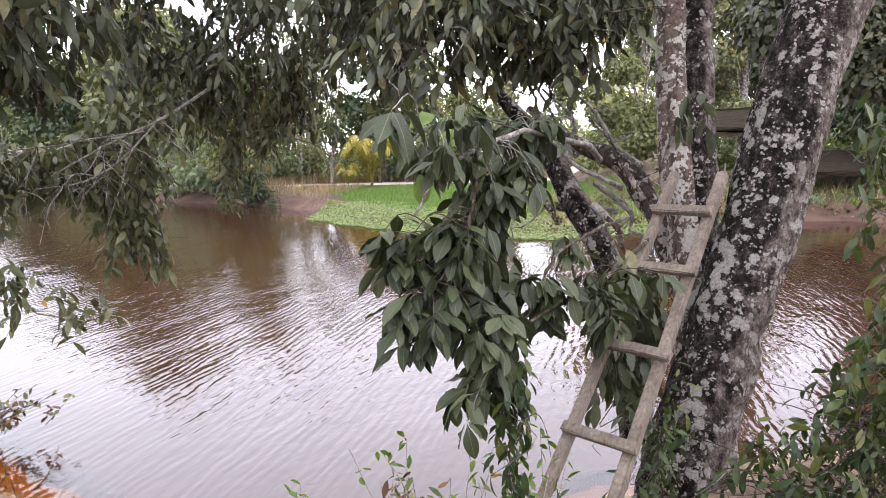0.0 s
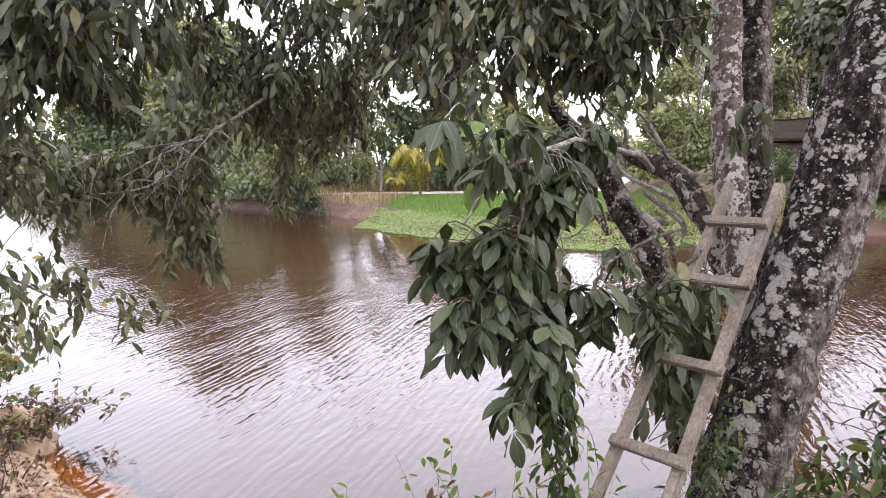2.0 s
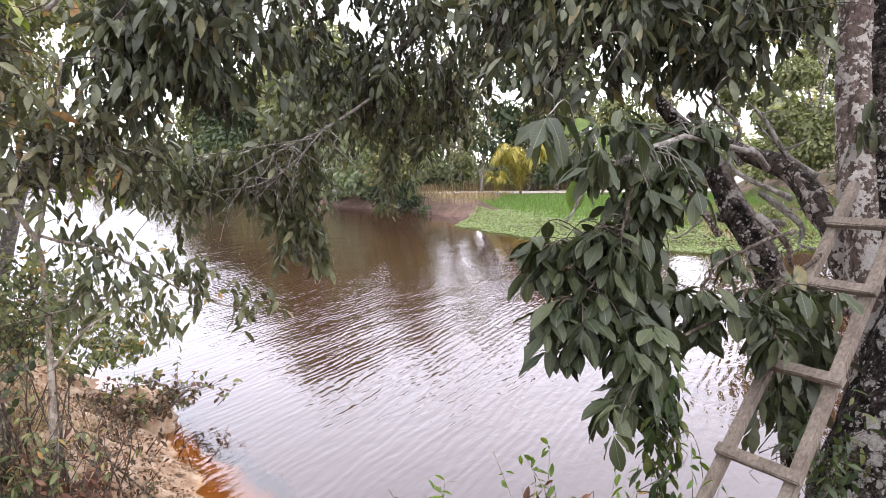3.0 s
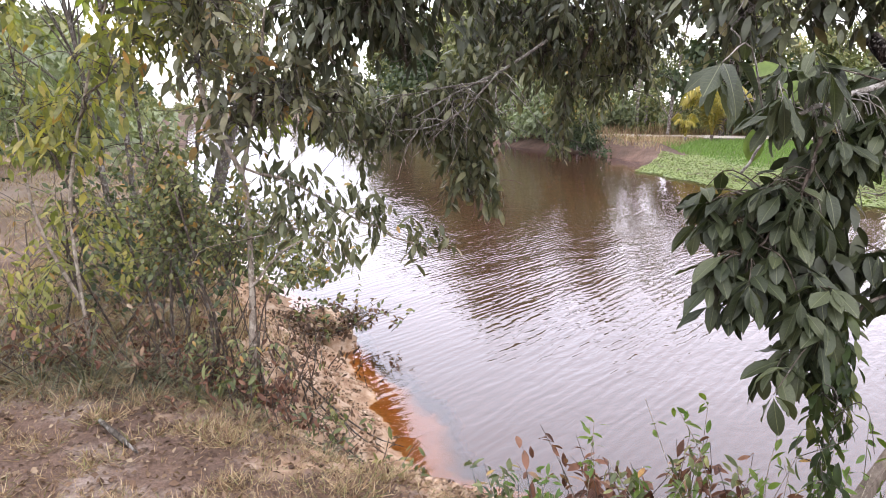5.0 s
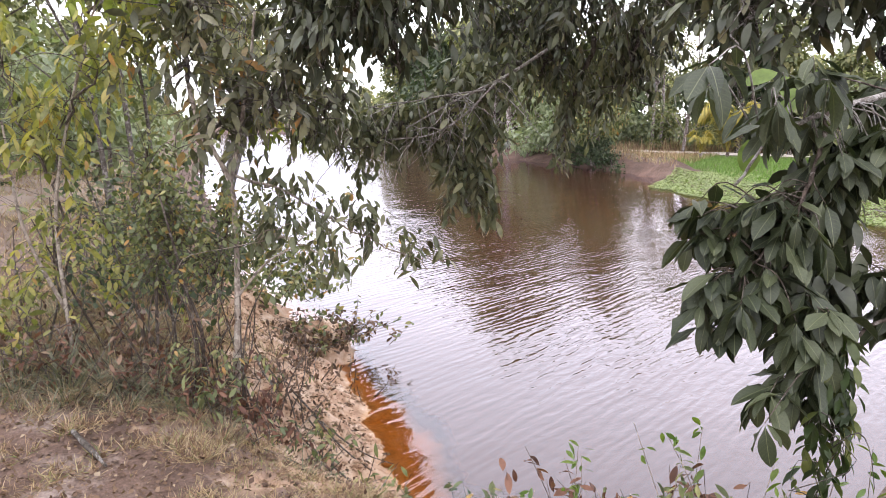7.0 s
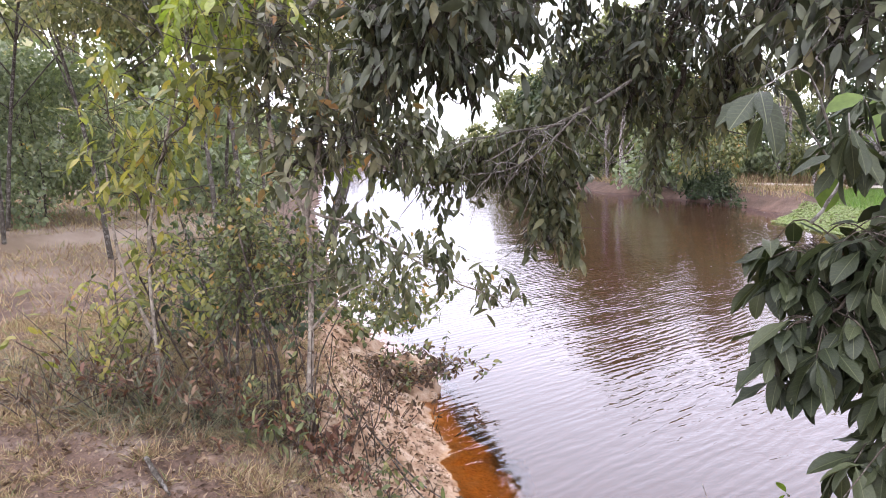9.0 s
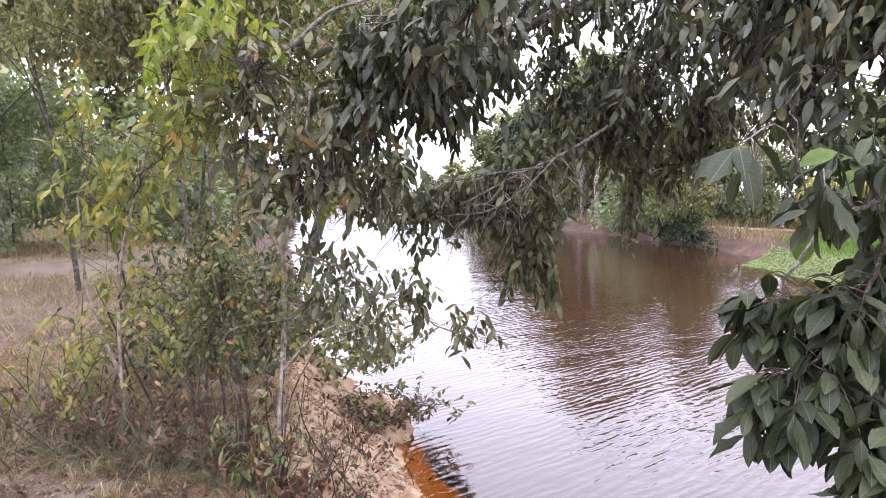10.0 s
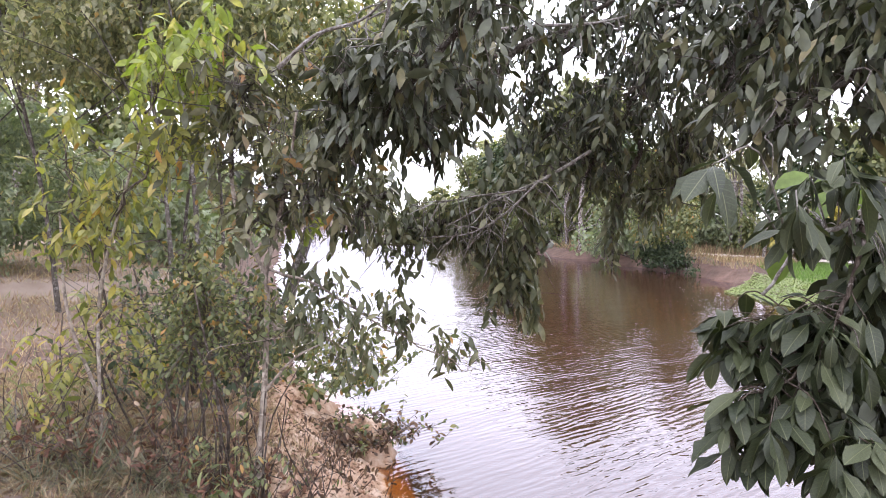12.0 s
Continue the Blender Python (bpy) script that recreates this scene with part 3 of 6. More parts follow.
# ---------------------------------------------------------------- ground and river
NEAR_BANK = [(90, 16), (20, 9), (8, 6.8), (4.5, 5.6), (3.2, 4.9), (2.2, 4.7), (1.2, 4.5), (0.5, 4.0), (0, 3.7), (-0.8, 3.45), (-1.6, 3.45), (-2.1, 3.62), (-2.4, 4.02), (-2.85, 4.5), (-3.4, 4.95), (-3.9, 5.35), (-4.6, 6.0), (-6, 6.9), (-7.6, 7.9), (-16, 15.2), (-30, 28), (-60, 55), (-90, 84)]
FAR_BANK = [(-70, 95), (-45, 72), (-28, 55), (-20, 43), (-17, 41), (-13, 38), (-9, 34.5), (-5.7, 30.9), (-4.7, 28.2), (-3.2, 25.2), (-1.6, 23.2), (1, 20.8), (3, 19.6), (5, 20.2), (8, 21.6), (11.8, 22), (13.5, 21), (22, 20), (90, 26)]
RIVER = np.array(NEAR_BANK + FAR_BANK, float)


def shore(x, y):
    """Distance from the water's edge: above nought on land, below it in the river."""
    best, inside = np.full(x.shape, 1e9), np.zeros(x.shape, bool)
    for (ax, ay), (bx, by) in zip(RIVER, np.roll(RIVER, -1, 0)):
        dx, dy = bx - ax, by - ay
        u = np.clip(((x - ax) * dx + (y - ay) * dy) / (dx * dx + dy * dy), 0, 1)
        best = np.minimum(best, np.hypot(x - ax - u * dx, y - ay - u * dy))
        if dy:
            inside ^= ((ay > y) != (by > y)) & (x < ax + (y - ay) / dy * dx)
    return np.where(inside, -best, best)


def lumps(x, y, scale, seed):
    """Smooth unevenness from a few crossed waves."""
    r = np.random.default_rng(seed)
    out = np.zeros(np.shape(x))
    for _ in range(9):
        a, k, p = r.random() * 6.28, (0.5 + 1.6 * r.random()) * 6.28 / scale, r.random() * 6.28
        out = out + np.sin((x * np.cos(a) + y * np.sin(a)) * k + p)
    return out / 9


def height(x, y):
    x, y = np.asarray(x, float), np.asarray(y, float)
    d = shore(x, y) + 0.16 * lumps(x, y, 0.9, 3) + 0.10 * lumps(x, y, 0.3, 4) + 0.05 * lumps(x, y, 0.13, 8)
    near = np.clip((16 - y) / 6, 0, 1) * np.clip(1 - np.maximum(-x - 8, 0) / 8, 0, 1)
    rise = np.where(near > 0.5, 0.85 * (1 - np.exp(-(np.maximum(d, 0) / 0.80) ** 1.6)), 1.1 * (1 - np.exp(-np.maximum(d, 0) / 1.6)))
    land = rise + 0.05 * lumps(x, y, 2.5, 5) * np.clip(d, 0, 1) + 0.018 * lumps(x, y, 0.5, 6) * np.clip(d * 3, 0, 1)
    land = land + np.clip(d - 14, 0, 60) * 0.022
    spit = np.clip((x + 6.0 + 0.9 * np.clip(y - 34, 0, 12)) / 1.8, 0, 1) * np.clip((10.5 - x) / 2.5, 0, 1) * np.clip((y - 15) / 2, 0, 1)
    land = land * (1 - 0.72 * spit * spit * (3 - 2 * spit))
    bed = -0.09 * np.clip(-d / 0.36, 0, 1) - 0.48 * (1 - np.exp(-(np.maximum(-d - 0.32, 0) / 0.22) ** 1.5))
    return np.where(d > 0, land, bed)


def axis(dense_from, dense_to, step, far_from, far_to):
    mid = np.arange(dense_from, dense_to + step, step)
    up, down, s = [mid[-1]], [mid[0]], step
    while up[-1] < far_to:
        s *= 1.09
        up.append(up[-1] + s)
    s = step
    while down[-1] > far_from:
        s *= 1.09
        down.append(down[-1] - s)
    return np.r_[down[:0:-1], mid, up[1:]]


def sheet(xs, ys, z):
    gx, gy = np.meshgrid(xs, ys)
    v = np.stack([gx, gy, z(gx, gy)], -1).reshape(-1, 3)
    w = len(xs)
    i = (np.arange(len(ys) - 1)[:, None] * w + np.arange(w - 1)).ravel()
    return Geo().add(v, np.stack([i, i + 1, i + w + 1, i + w], -1)), v


ground_geo, _ = sheet(axis(-7, 3.5, 0.055, -600, 600), axis(-1, 8, 0.055, -300, 700), height)
ground = tagged(new("ground", ground_geo.mesh("ground", SOIL)), "dusty pale brown soil sloping to an orange sandy water's edge", "ground", kind="structure")

wx, wy = axis(-8, 5, 0.12, -130, 120), axis(3, 12, 0.12, 1, 130)
water_geo, wv = sheet(wx, wy, lambda x, y: 0 * x)
water_me = water_geo.mesh("water", WATER)
dep = water_me.attributes.new("depth", "FLOAT", "POINT")
dep.data.foreach_set("value", np.clip(-height(wv[:, 0], wv[:, 1]), 0, 3).astype(np.float32))
# the wind raises fewer ripples in the lee of either bank
lee = water_me.attributes.new("ripple", "FLOAT", "POINT")
lee.data.foreach_set("value", (np.clip((19 - wv[:, 1]) / 7, 0.4, 1) * np.clip(-shore(wv[:, 0], wv[:, 1]) / 2.6, 0.4, 1)).astype(np.float32))
tagged(new("water", water_me), "brown river water with wind ripples mirroring white sky", "river", kind="structure")

# ---------------------------------------------------------------- the riverside tree
def thing(name, label, category, group="", at=(0, 0, 0)):
    ob = tagged(new(name), label, category, group)
    ob.location = at
    return ob


big = thing("riverside_tree", "leaning lichen-spotted tree with dark drooping leaves on the bank", "tree")
g = Geo()
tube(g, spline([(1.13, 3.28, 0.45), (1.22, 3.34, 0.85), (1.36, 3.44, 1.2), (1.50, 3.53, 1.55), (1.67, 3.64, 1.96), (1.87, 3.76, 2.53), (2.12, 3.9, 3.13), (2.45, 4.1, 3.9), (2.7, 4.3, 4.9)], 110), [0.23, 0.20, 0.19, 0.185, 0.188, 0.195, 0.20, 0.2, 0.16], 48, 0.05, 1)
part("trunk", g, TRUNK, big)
g = Geo()
tube(g, spline([(1.42, 3.7, 0.55), (1.42, 3.85, 1.5), (1.35, 3.95, 2.14), (1.34, 4.08, 2.72), (1.36, 4.2, 3.21), (1.3, 4.4, 4.4)], 44), [0.17, 0.12, 0.10, 0.095, 0.09, 0.06], 18, 0.06, 2)
part("stem", g, BARK_PALE, big, "upright pinkish stem with pale lichen")
g = Geo()
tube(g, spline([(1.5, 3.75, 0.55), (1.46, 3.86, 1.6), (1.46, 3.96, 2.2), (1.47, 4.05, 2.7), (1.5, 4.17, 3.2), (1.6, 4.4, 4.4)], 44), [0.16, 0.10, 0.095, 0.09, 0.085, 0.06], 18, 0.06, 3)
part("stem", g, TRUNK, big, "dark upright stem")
g = Geo()
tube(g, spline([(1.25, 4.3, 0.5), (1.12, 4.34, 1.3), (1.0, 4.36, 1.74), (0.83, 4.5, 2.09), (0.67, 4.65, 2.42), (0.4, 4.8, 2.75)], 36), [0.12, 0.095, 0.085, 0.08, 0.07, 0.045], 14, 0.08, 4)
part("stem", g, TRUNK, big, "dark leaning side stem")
g = Geo()
tube(g, spline([(1.4, 3.95, 1.55), (1.27, 4.15, 1.98), (1.12, 4.4, 2.27), (0.9, 4.6, 2.4), (0.6, 4.8, 2.65)], 30), [0.085, 0.07, 0.062, 0.05, 0.03], 12, 0.22, 5)
part("limb", g, BARK, big)
g = Geo()
tube(g, spline([(2.1, 3.88, 3.1), (2.35, 3.75, 3.2), (3.2, 3.6, 3.3)], 16), [0.11, 0.08, 0.06], 12, 0.08, 6)
part("limb", g, BARK_PALE, big)
g = Geo()
tube(g, spline([(2.4, 4.05, 3.8), (1.4, 4.3, 4.0), (0.2, 4.6, 3.9), (-1.2, 4.9, 3.75), (-2.6, 5.0, 3.6)], 40), [0.09, 0.07, 0.05, 0.04, 0.025], 10, 0.08, 7)
tube(g, spline([(2.4, 4.05, 3.8), (1.0, 3.6, 3.7), (-0.6, 3.1, 3.55), (-1.9, 2.8, 3.4)], 30), [0.07, 0.05, 0.035, 0.02], 8, 0.08, 8)
part("limb", g, BARK, big)

# lichen-white side branches, tangled
TANGLE = np.random.default_rng(5)
for k in range(11):
    a = np.array([0.75 + 0.55 * TANGLE.random(), 4.1 + 0.4 * TANGLE.random(), 1.85 + 0.5 * TANGLE.random()])
    d = np.array([-0.25 - 0.35 * TANGLE.random(), -0.1 + 0.4 * TANGLE.random(), 0.1 + 0.5 * TANGLE.random()]) * (1 if k % 3 else -0.7)
    g = Geo()
    line = tube(g, spline([a, a + d * 0.35 + TANGLE.normal(size=3) * 0.07, a + d * 0.7 + TANGLE.normal(size=3) * 0.07, a + d], 14), [0.022, 0.015, 0.006], 7, 0.2, k)
    for q in (5, 9):
        e = TANGLE.normal(size=3) * 0.13
        tube(g, spline([line[q], line[q] + e * 0.6 + TANGLE.normal(size=3) * 0.03, line[q] + e], 6), [0.008, 0.003], 5)
    part("branch", g, BARE if k % 2 else BARK_PALE, big)

# hanging boughs, far to near
bough(big, [(-1.82, 4.58, 2.6), (-2.2, 4.55, 2.4), (-2.6, 4.4, 2.25)], (0.38, 0.35, 0.15, 0.5), 76, 11, 0.11, 7, 0.5, 0.8, leaf=LEAF_OLIVE2, shape=LEAF_OVAL)
bough(big, [(-2.25, 4.5, 2.35), (-2.55, 4.55, 2.2), (-2.9, 4.45, 2.15)], (0.3, 0.28, 0.12, 0.42), 66, 611, 0.11, 7, 0.5, 0.8, leaf=LEAF_OLIVE2, shape=LEAF_OVAL)
bough(big, [(-2.2, 4.55, 2.2), (-2.2, 4.65, 1.95), (-2.12, 4.7, 1.7)], (0.22, 0.22, 0.1, 0.28), 50, 612, 0.11, 7, 0.55, 0.7, leaf=LEAF_OLIVE2, shape=LEAF_OVAL)
bough(big, [(-1.5, 4.95, 2.9), (-1.7, 5.1, 2.75), (-1.75, 5.2, 2.6)], (0.36, 0.35, 0.2, 0.3), 66, 613, 0.098, leaf=LEAF_OLIVE2)
bough(big, [(-1.0, 5.3, 3.0), (-1.1, 5.5, 2.8), (-1.2, 5.6, 2.7)], (0.36, 0.35, 0.25, 0.3), 60, 614, 0.098)
bough(big, [(-1.6, 4.5, 3.5), (-1.9, 4.55, 3.2), (-2.0, 4.6, 3.0)], (0.32, 0.35, 0.3, 0.3), 49, 616, 0.098)
bough(big, [(-2.0, 4.7, 2.3), (-2.05, 4.75, 2.0), (-2.05, 4.75, 1.75)], (0.2, 0.22, 0.15, 0.3), 45, 12, 0.12, leaf=LEAF_OLIVE2)
bough(big, [(-2.5, 4.4, 2.3), (-2.8, 4.3, 2.2), (-3.0, 4.2, 2.1)], (0.3, 0.3, 0.2, 0.35), 34, 13, 0.11, 7, 0.5, 0.8, leaf=LEAF_OLIVE2, shape=LEAF_OVAL)
bough(big, [(-1.0, 4.8, 3.6), (-1.35, 4.9, 3.1), (-1.7, 4.9, 2.75)], (0.42, 0.5, 0.35, 0.35), 137, 14, 0.098)
bough(big, [(-0.4, 5.0, 3.6), (-1.0, 5.2, 3.0), (-1.15, 5.3, 2.6)], (0.4, 0.45, 0.4, 0.4), 110, 15, 0.098, leaf=LEAF_OLIVE2)
bough(big, [(-0.4, 4.7, 3.8), (-1.2, 4.7, 3.6), (-1.9, 4.6, 3.55)], (0.6, 0.6, 0.3, 0.3), 82, 10, 0.098)
bough(big, [(-1.3, 5.0, 2.9), (-1.55, 5.25, 2.4), (-1.6, 5.3, 1.95)], (0.2, 0.25, 0.2, 0.25), 49, 16, 0.098, leaf=LEAF_OLIVE2)
bough(big, [(-1.2, 3.0, 3.4), (-1.7, 3.0, 3.05), (-1.98, 3.05, 2.85)], (0.4, 0.3, 0.25, 0.3), 90, 17, 0.118)
bough(big, [(-1.9, 3.1, 3.2), (-2.2, 3.2, 2.95), (-2.4, 3.25, 2.85)], (0.35, 0.3, 0.25, 0.3), 60, 18, 0.118)
bough(big, [(0.4, 3.6, 3.6), (0.1, 3.4, 3.0), (-0.2, 3.4, 2.75)], (0.4, 0.35, 0.35, 0.3), 90, 19, 0.118)
bough(big, [(1.0, 3.9, 3.7), (0.8, 3.75, 3.1), (0.6, 3.7, 2.8)], (0.4, 0.35, 0.35, 0.3), 90, 20, 0.118)
bough(big, [(0.2, 4.2, 3.7), (-0.3, 4.2, 3.3), (-0.5, 4.2, 3.0)], (0.45, 0.4, 0.4, 0.4), 100, 21, 0.118)

# the near hanging cluster: tufts of leaves along three limbs
spray(big, [(0.64, 3.44, 2.4), (0.36, 2.98, 2.44), (0.15, 2.75, 2.37), (0.0, 2.65, 2.3), (-0.1, 2.59, 2.13)], [(0.25, 2.8, 2.22, 0.17, 0.11, 18), (0.02, 2.78, 2.36, 0.18, 0.06, 11), (0.1, 2.6, 2.5, 0.12, 0.06, 6), (-0.14, 2.12, 2.45, 0.05, 0.04, 2), (0.0, 2.4, 2.36, 0.07, 0.05, 3), (0.4, 3.2, 2.45, 0.2, 0.14, 20)], 701, BARE, 0.012, tall=0.14)
spray(big, [(0.15, 2.75, 2.37), (0.1, 2.63, 2.08), (-0.05, 2.55, 1.84)], [(-0.21, 2.71, 2.01, 0.13, 0.09, 11), (0.04, 2.62, 2.0, 0.18, 0.14, 24), (-0.04, 2.52, 1.76, 0.2, 0.12, 20)], 702, BRUSH_TWIG, 0.009, tall=0.145)
spray(big, [(1.06, 3.52, 1.91), (0.72, 3.16, 1.75), (0.38, 2.8, 1.68), (0.22, 2.57, 1.56)], [(0.15, 2.54, 1.7, 0.12, 0.15, 20), (0.13, 2.5, 1.5, 0.12, 0.08, 8), (0.05, 2.3, 1.45, 0.03, 0.03, 1), (0.70, 3.08, 1.70, 0.09, 0.16, 9), (0.80, 2.74, 1.84, 0.08, 0.05, 2)], 703, BRUSH_TWIG, 0.012, tall=0.145)
spray(big, [(0.90, 3.42, 2.02), (0.68, 3.18, 1.98), (0.50, 2.98, 1.92), (0.40, 2.86, 1.80)], [(0.42, 2.93, 1.80, 0.17, 0.16, 15), (0.60, 3.10, 1.92, 0.12, 0.08, 3)], 704, BRUSH_TWIG, 0.010, tall=0.145)
# duller leaves behind it
for spine, radii, twigs, seed in (([(0.3, 3.1, 2.2), (0.1, 2.9, 1.98), (0.0, 2.8, 1.8)], (0.18, 0.12, 0.14, 0.16), 30, 704), ([(0.24, 3.0, 1.9), (0.18, 2.85, 1.7), (0.14, 2.75, 1.55)], (0.12, 0.12, 0.14, 0.16), 28, 705), ([(1.1, 3.6, 1.6), (0.95, 3.4, 1.6), (0.84, 3.25, 1.55)], (0.12, 0.16, 0.2, 0.25), 26, 706), ([(1.1, 3.6, 1.5), (0.95, 3.4, 1.3), (0.8, 3.2, 1.15)], (0.16, 0.16, 0.2, 0.3), 40, 707)):
    bough(big, spine, radii, twigs, seed, 0.14, 6, 0.8, 0.7, shape=LEAF_OVAL, thick=0.012)
# a vine with small leaves hanging from the cluster
bough(big, [(0.26, 2.5, 1.5), (0.24, 2.46, 1.25), (0.22, 2.44, 0.95)], (0.1, 0.09, 0.08, 0.1), 34, 708, 0.08, 5, 0.7, 0.6, LEAF_MID, LEAF_OVAL, 0.006)
bough(big, [(-1.4, 3.6, 3.3), (-1.9, 3.6, 3.0), (-2.25, 3.6, 2.85)], (0.4, 0.3, 0.25, 0.38), 70, 8, 0.118)
bough(big, [(-1.2, 4.4, 3.75), (-1.7, 4.35, 3.5), (-2.1, 4.3, 3.4)], (0.4, 0.35, 0.3, 0.25), 55, 7, 0.098)
bough(big, [(-1.7, 4.6, 2.75), (-2.0, 4.4, 2.45), (-2.3, 4.3, 2.2)], (0.38, 0.3, 0.2, 0.4), 40, 6, 0.11, 7, 0.5, 0.8, leaf=LEAF_OLIVE2, shape=LEAF_OVAL)
bough(big, [(-1.5, 4.9, 3.2), (-1.9, 4.8, 2.95), (-2.1, 4.8, 2.85)], (0.3, 0.35, 0.3, 0.25), 49, 5, 0.098)

bough(big, [(-1.0, 5.2, 3.0), (-1.3, 5.4, 2.7), (-1.45, 5.45, 2.35)], (0.3, 0.3, 0.25, 0.35), 66, 2, 0.098, leaf=LEAF_OLIVE2)

# ---------------------------------------------------------------- ladder
ladder = thing("ladder", "weathered grey home-made wooden ladder leaning on the tree", "ladder", at=(0.44, 2.55, 0.8))


def plank(a, b, wide, thick, across, seed):
    """A sawn board from a to b with worn corners."""
    a, b = Vector(a), Vector(b)
    z = (b - a).normalized()
    y = z.cross(Vector(across)).normalized()
    x = y.cross(z)
    bm = bmesh.new()
    bmesh.ops.create_cube(bm, size=1.0)
    bmesh.ops.scale(bm, vec=(wide, thick, (b - a).length), verts=bm.verts)
    bmesh.ops.bevel(bm, geom=list(bm.edges), offset=min(wide, thick) * 0.14, segments=2, affect="EDGES")
    bmesh.ops.subdivide_edges(bm, edges=[e for e in bm.edges if e.calc_length() > 0.15], cuts=5)
    r = random.Random(seed)
    for v in bm.verts:
        v.co += Vector((r.gauss(0, 1), r.gauss(0, 1), 0)) * wide * 0.02
    m = Matrix((x, y, z)).transposed().to_4x4()
    m.translation = (a + b) / 2
    bm.transform(m)
    return bm


def board(name, parent, material, bm, label=""):
    me = bpy.data.meshes.new(name)
    bm.to_mesh(me)
    bm.free()
    me.materials.append(material)
    ob = new(name, me)
    ob.parent = parent
    ob.matrix_parent_inverse = Matrix.Translation(-parent.location)
    if label:
        tagged(ob, label)
    return ob


L_DIR = Vector((0.58, 0.73, 0.885)).normalized()
L_SIDE = Vector((0.25, -0.27, 0.0)).normalized()
L_OUT = L_SIDE.cross(L_DIR)
FOOT = Vector((0.40, 2.52, 0.79))
for s in (-1, 1):
    board("rail", ladder, WOOD, plank(FOOT + L_SIDE * (0.016 + 0.156 * s), FOOT + L_DIR * 2.08 + L_SIDE * (0.026 + 0.132 * s), 0.05, 0.045, L_SIDE, 3 + s))
for k, d in enumerate((0.51, 0.953, 1.412, 1.785)):
    c = FOOT + L_DIR * d + L_OUT * 0.04 + L_SIDE * 0.034
    half = (0.184, 0.19, 0.181, 0.16)[k]
    board("rung", ladder, WOOD, plank(c - L_SIDE * half, c + L_SIDE * half, 0.05, 0.035, L_DIR, 10 + k))

# ---------------------------------------------------------------- trees and shrubs of the near bank
def on_ground(x, y):
    return float(height(np.array([x]), np.array([y]))[0])


young = thing("young_tree", "slender pale-stemmed young tree with drooping olive leaves", "tree")
g = Geo()
tube(g, spline([(-2.80, 2.93, 0.45), (-2.77, 2.96, 0.75), (-2.78, 3.01, 1.22), (-2.82, 3.06, 1.75), (-2.85, 3.06, 1.98), (-2.99, 3.0, 2.28), (-3.06, 2.98, 2.6), (-3.0, 2.95, 3.1)], 40), [0.032, 0.023, 0.019, 0.017, 0.015, 0.011, 0.006], 10, 0.1, 21)
part("trunk", g, STEM, young)
g = Geo()
tube(g, spline([(-2.85, 3.06, 1.95), (-2.81, 3.1, 2.2), (-2.7, 3.1, 2.6), (-2.6, 3.05, 2.9)], 16), [0.016, 0.012, 0.006], 7, 0.1, 22)
tube(g, spline([(-2.78, 3.01, 1.3), (-2.64, 3.1, 1.5), (-2.5, 3.2, 1.6)], 10), [0.010, 0.005], 6, 0.1, 23)
part("branch", g, STEM, young)
bough(young, [(-2.83, 3.08, 2.0), (-2.62, 3.4, 1.85), (-2.38, 3.75, 1.6), (-2.05, 4.05, 1.36)], (0.24, 0.3, 0.10, 0.14), 40, 31, 0.11, 6, 0.55, 0.8, LEAF_OLIVE2, thick=0.010, wood=STEM)
bough(young, [(-2.8, 3.06, 1.7), (-2.55, 3.25, 1.62), (-2.35, 3.42, 1.45)], (0.24, 0.3, 0.12, 0.16), 28, 32, 0.105, 6, 0.55, 0.8, LEAF_OLIVE2, thick=0.009, wood=STEM)
bough(young, [(-2.95, 3.02, 2.2), (-2.75, 3.1, 2.45), (-2.5, 3.15, 2.4)], (0.45, 0.4, 0.3, 0.35), 60, 33, 0.115, 6, 0.55, 0.8, LEAF_BROWN, LEAF_OVAL, thick=0.010, wood=TWIG, bare=2)
bough(young, [(-3.05, 2.98, 2.5), (-3.0, 2.95, 2.9), (-2.8, 2.95, 3.1)], (0.5, 0.4, 0.3, 0.45), 66, 34, 0.115, 6, 0.55, 0.8, LEAF_BROWN, LEAF_OVAL, thick=0.010, wood=TWIG, bare=2)
bough(young, [(-2.85, 3.1, 2.25), (-2.85, 3.5, 2.35), (-2.85, 3.8, 2.3)], (0.13, 0.16, 0.12, 0.2), 15, 35, 0.11, 6, 0.55, 0.8, LEAF_BRIGHT, thick=0.008, wood=STEM)

bough(young, [(-2.8, 3.1, 2.25), (-2.58, 3.2, 2.5), (-2.42, 3.25, 2.75)], (0.3, 0.3, 0.3, 0.3), 50, 334, 0.115, 6, 0.55, 0.8, LEAF_BROWN, LEAF_OVAL, thick=0.008, wood=TWIG, bare=2)

yellow = thing("yellowing_shrub_tree", "tall thin shrub with yellow-green and orange drooping leaves", "shrub")
g = Geo()
tube(g, spline([(-3.72, 2.62, 0.6), (-3.74, 2.58, 1.33), (-3.78, 2.62, 1.9), (-3.6, 2.7, 2.6), (-3.35, 2.76, 3.2)], 30), [0.014, 0.012, 0.009, 0.005], 8, 0.1, 24)
tube(g, spline([(-3.74, 2.58, 1.2), (-3.95, 2.5, 1.7), (-4.05, 2.5, 2.3)], 14), [0.012, 0.006], 6, 0.1, 25)
part("trunk", g, STEM, yellow)
bough(yellow, [(-3.5, 2.72, 2.9), (-3.3, 2.75, 3.12), (-2.95, 2.85, 3.22)], (0.45, 0.35, 0.25, 0.35), 52, 36, 0.12, 7, 0.55, 0.8, LEAF_BRIGHT, LEAF_OVAL, 0.008, wood=BRUSH_TWIG)
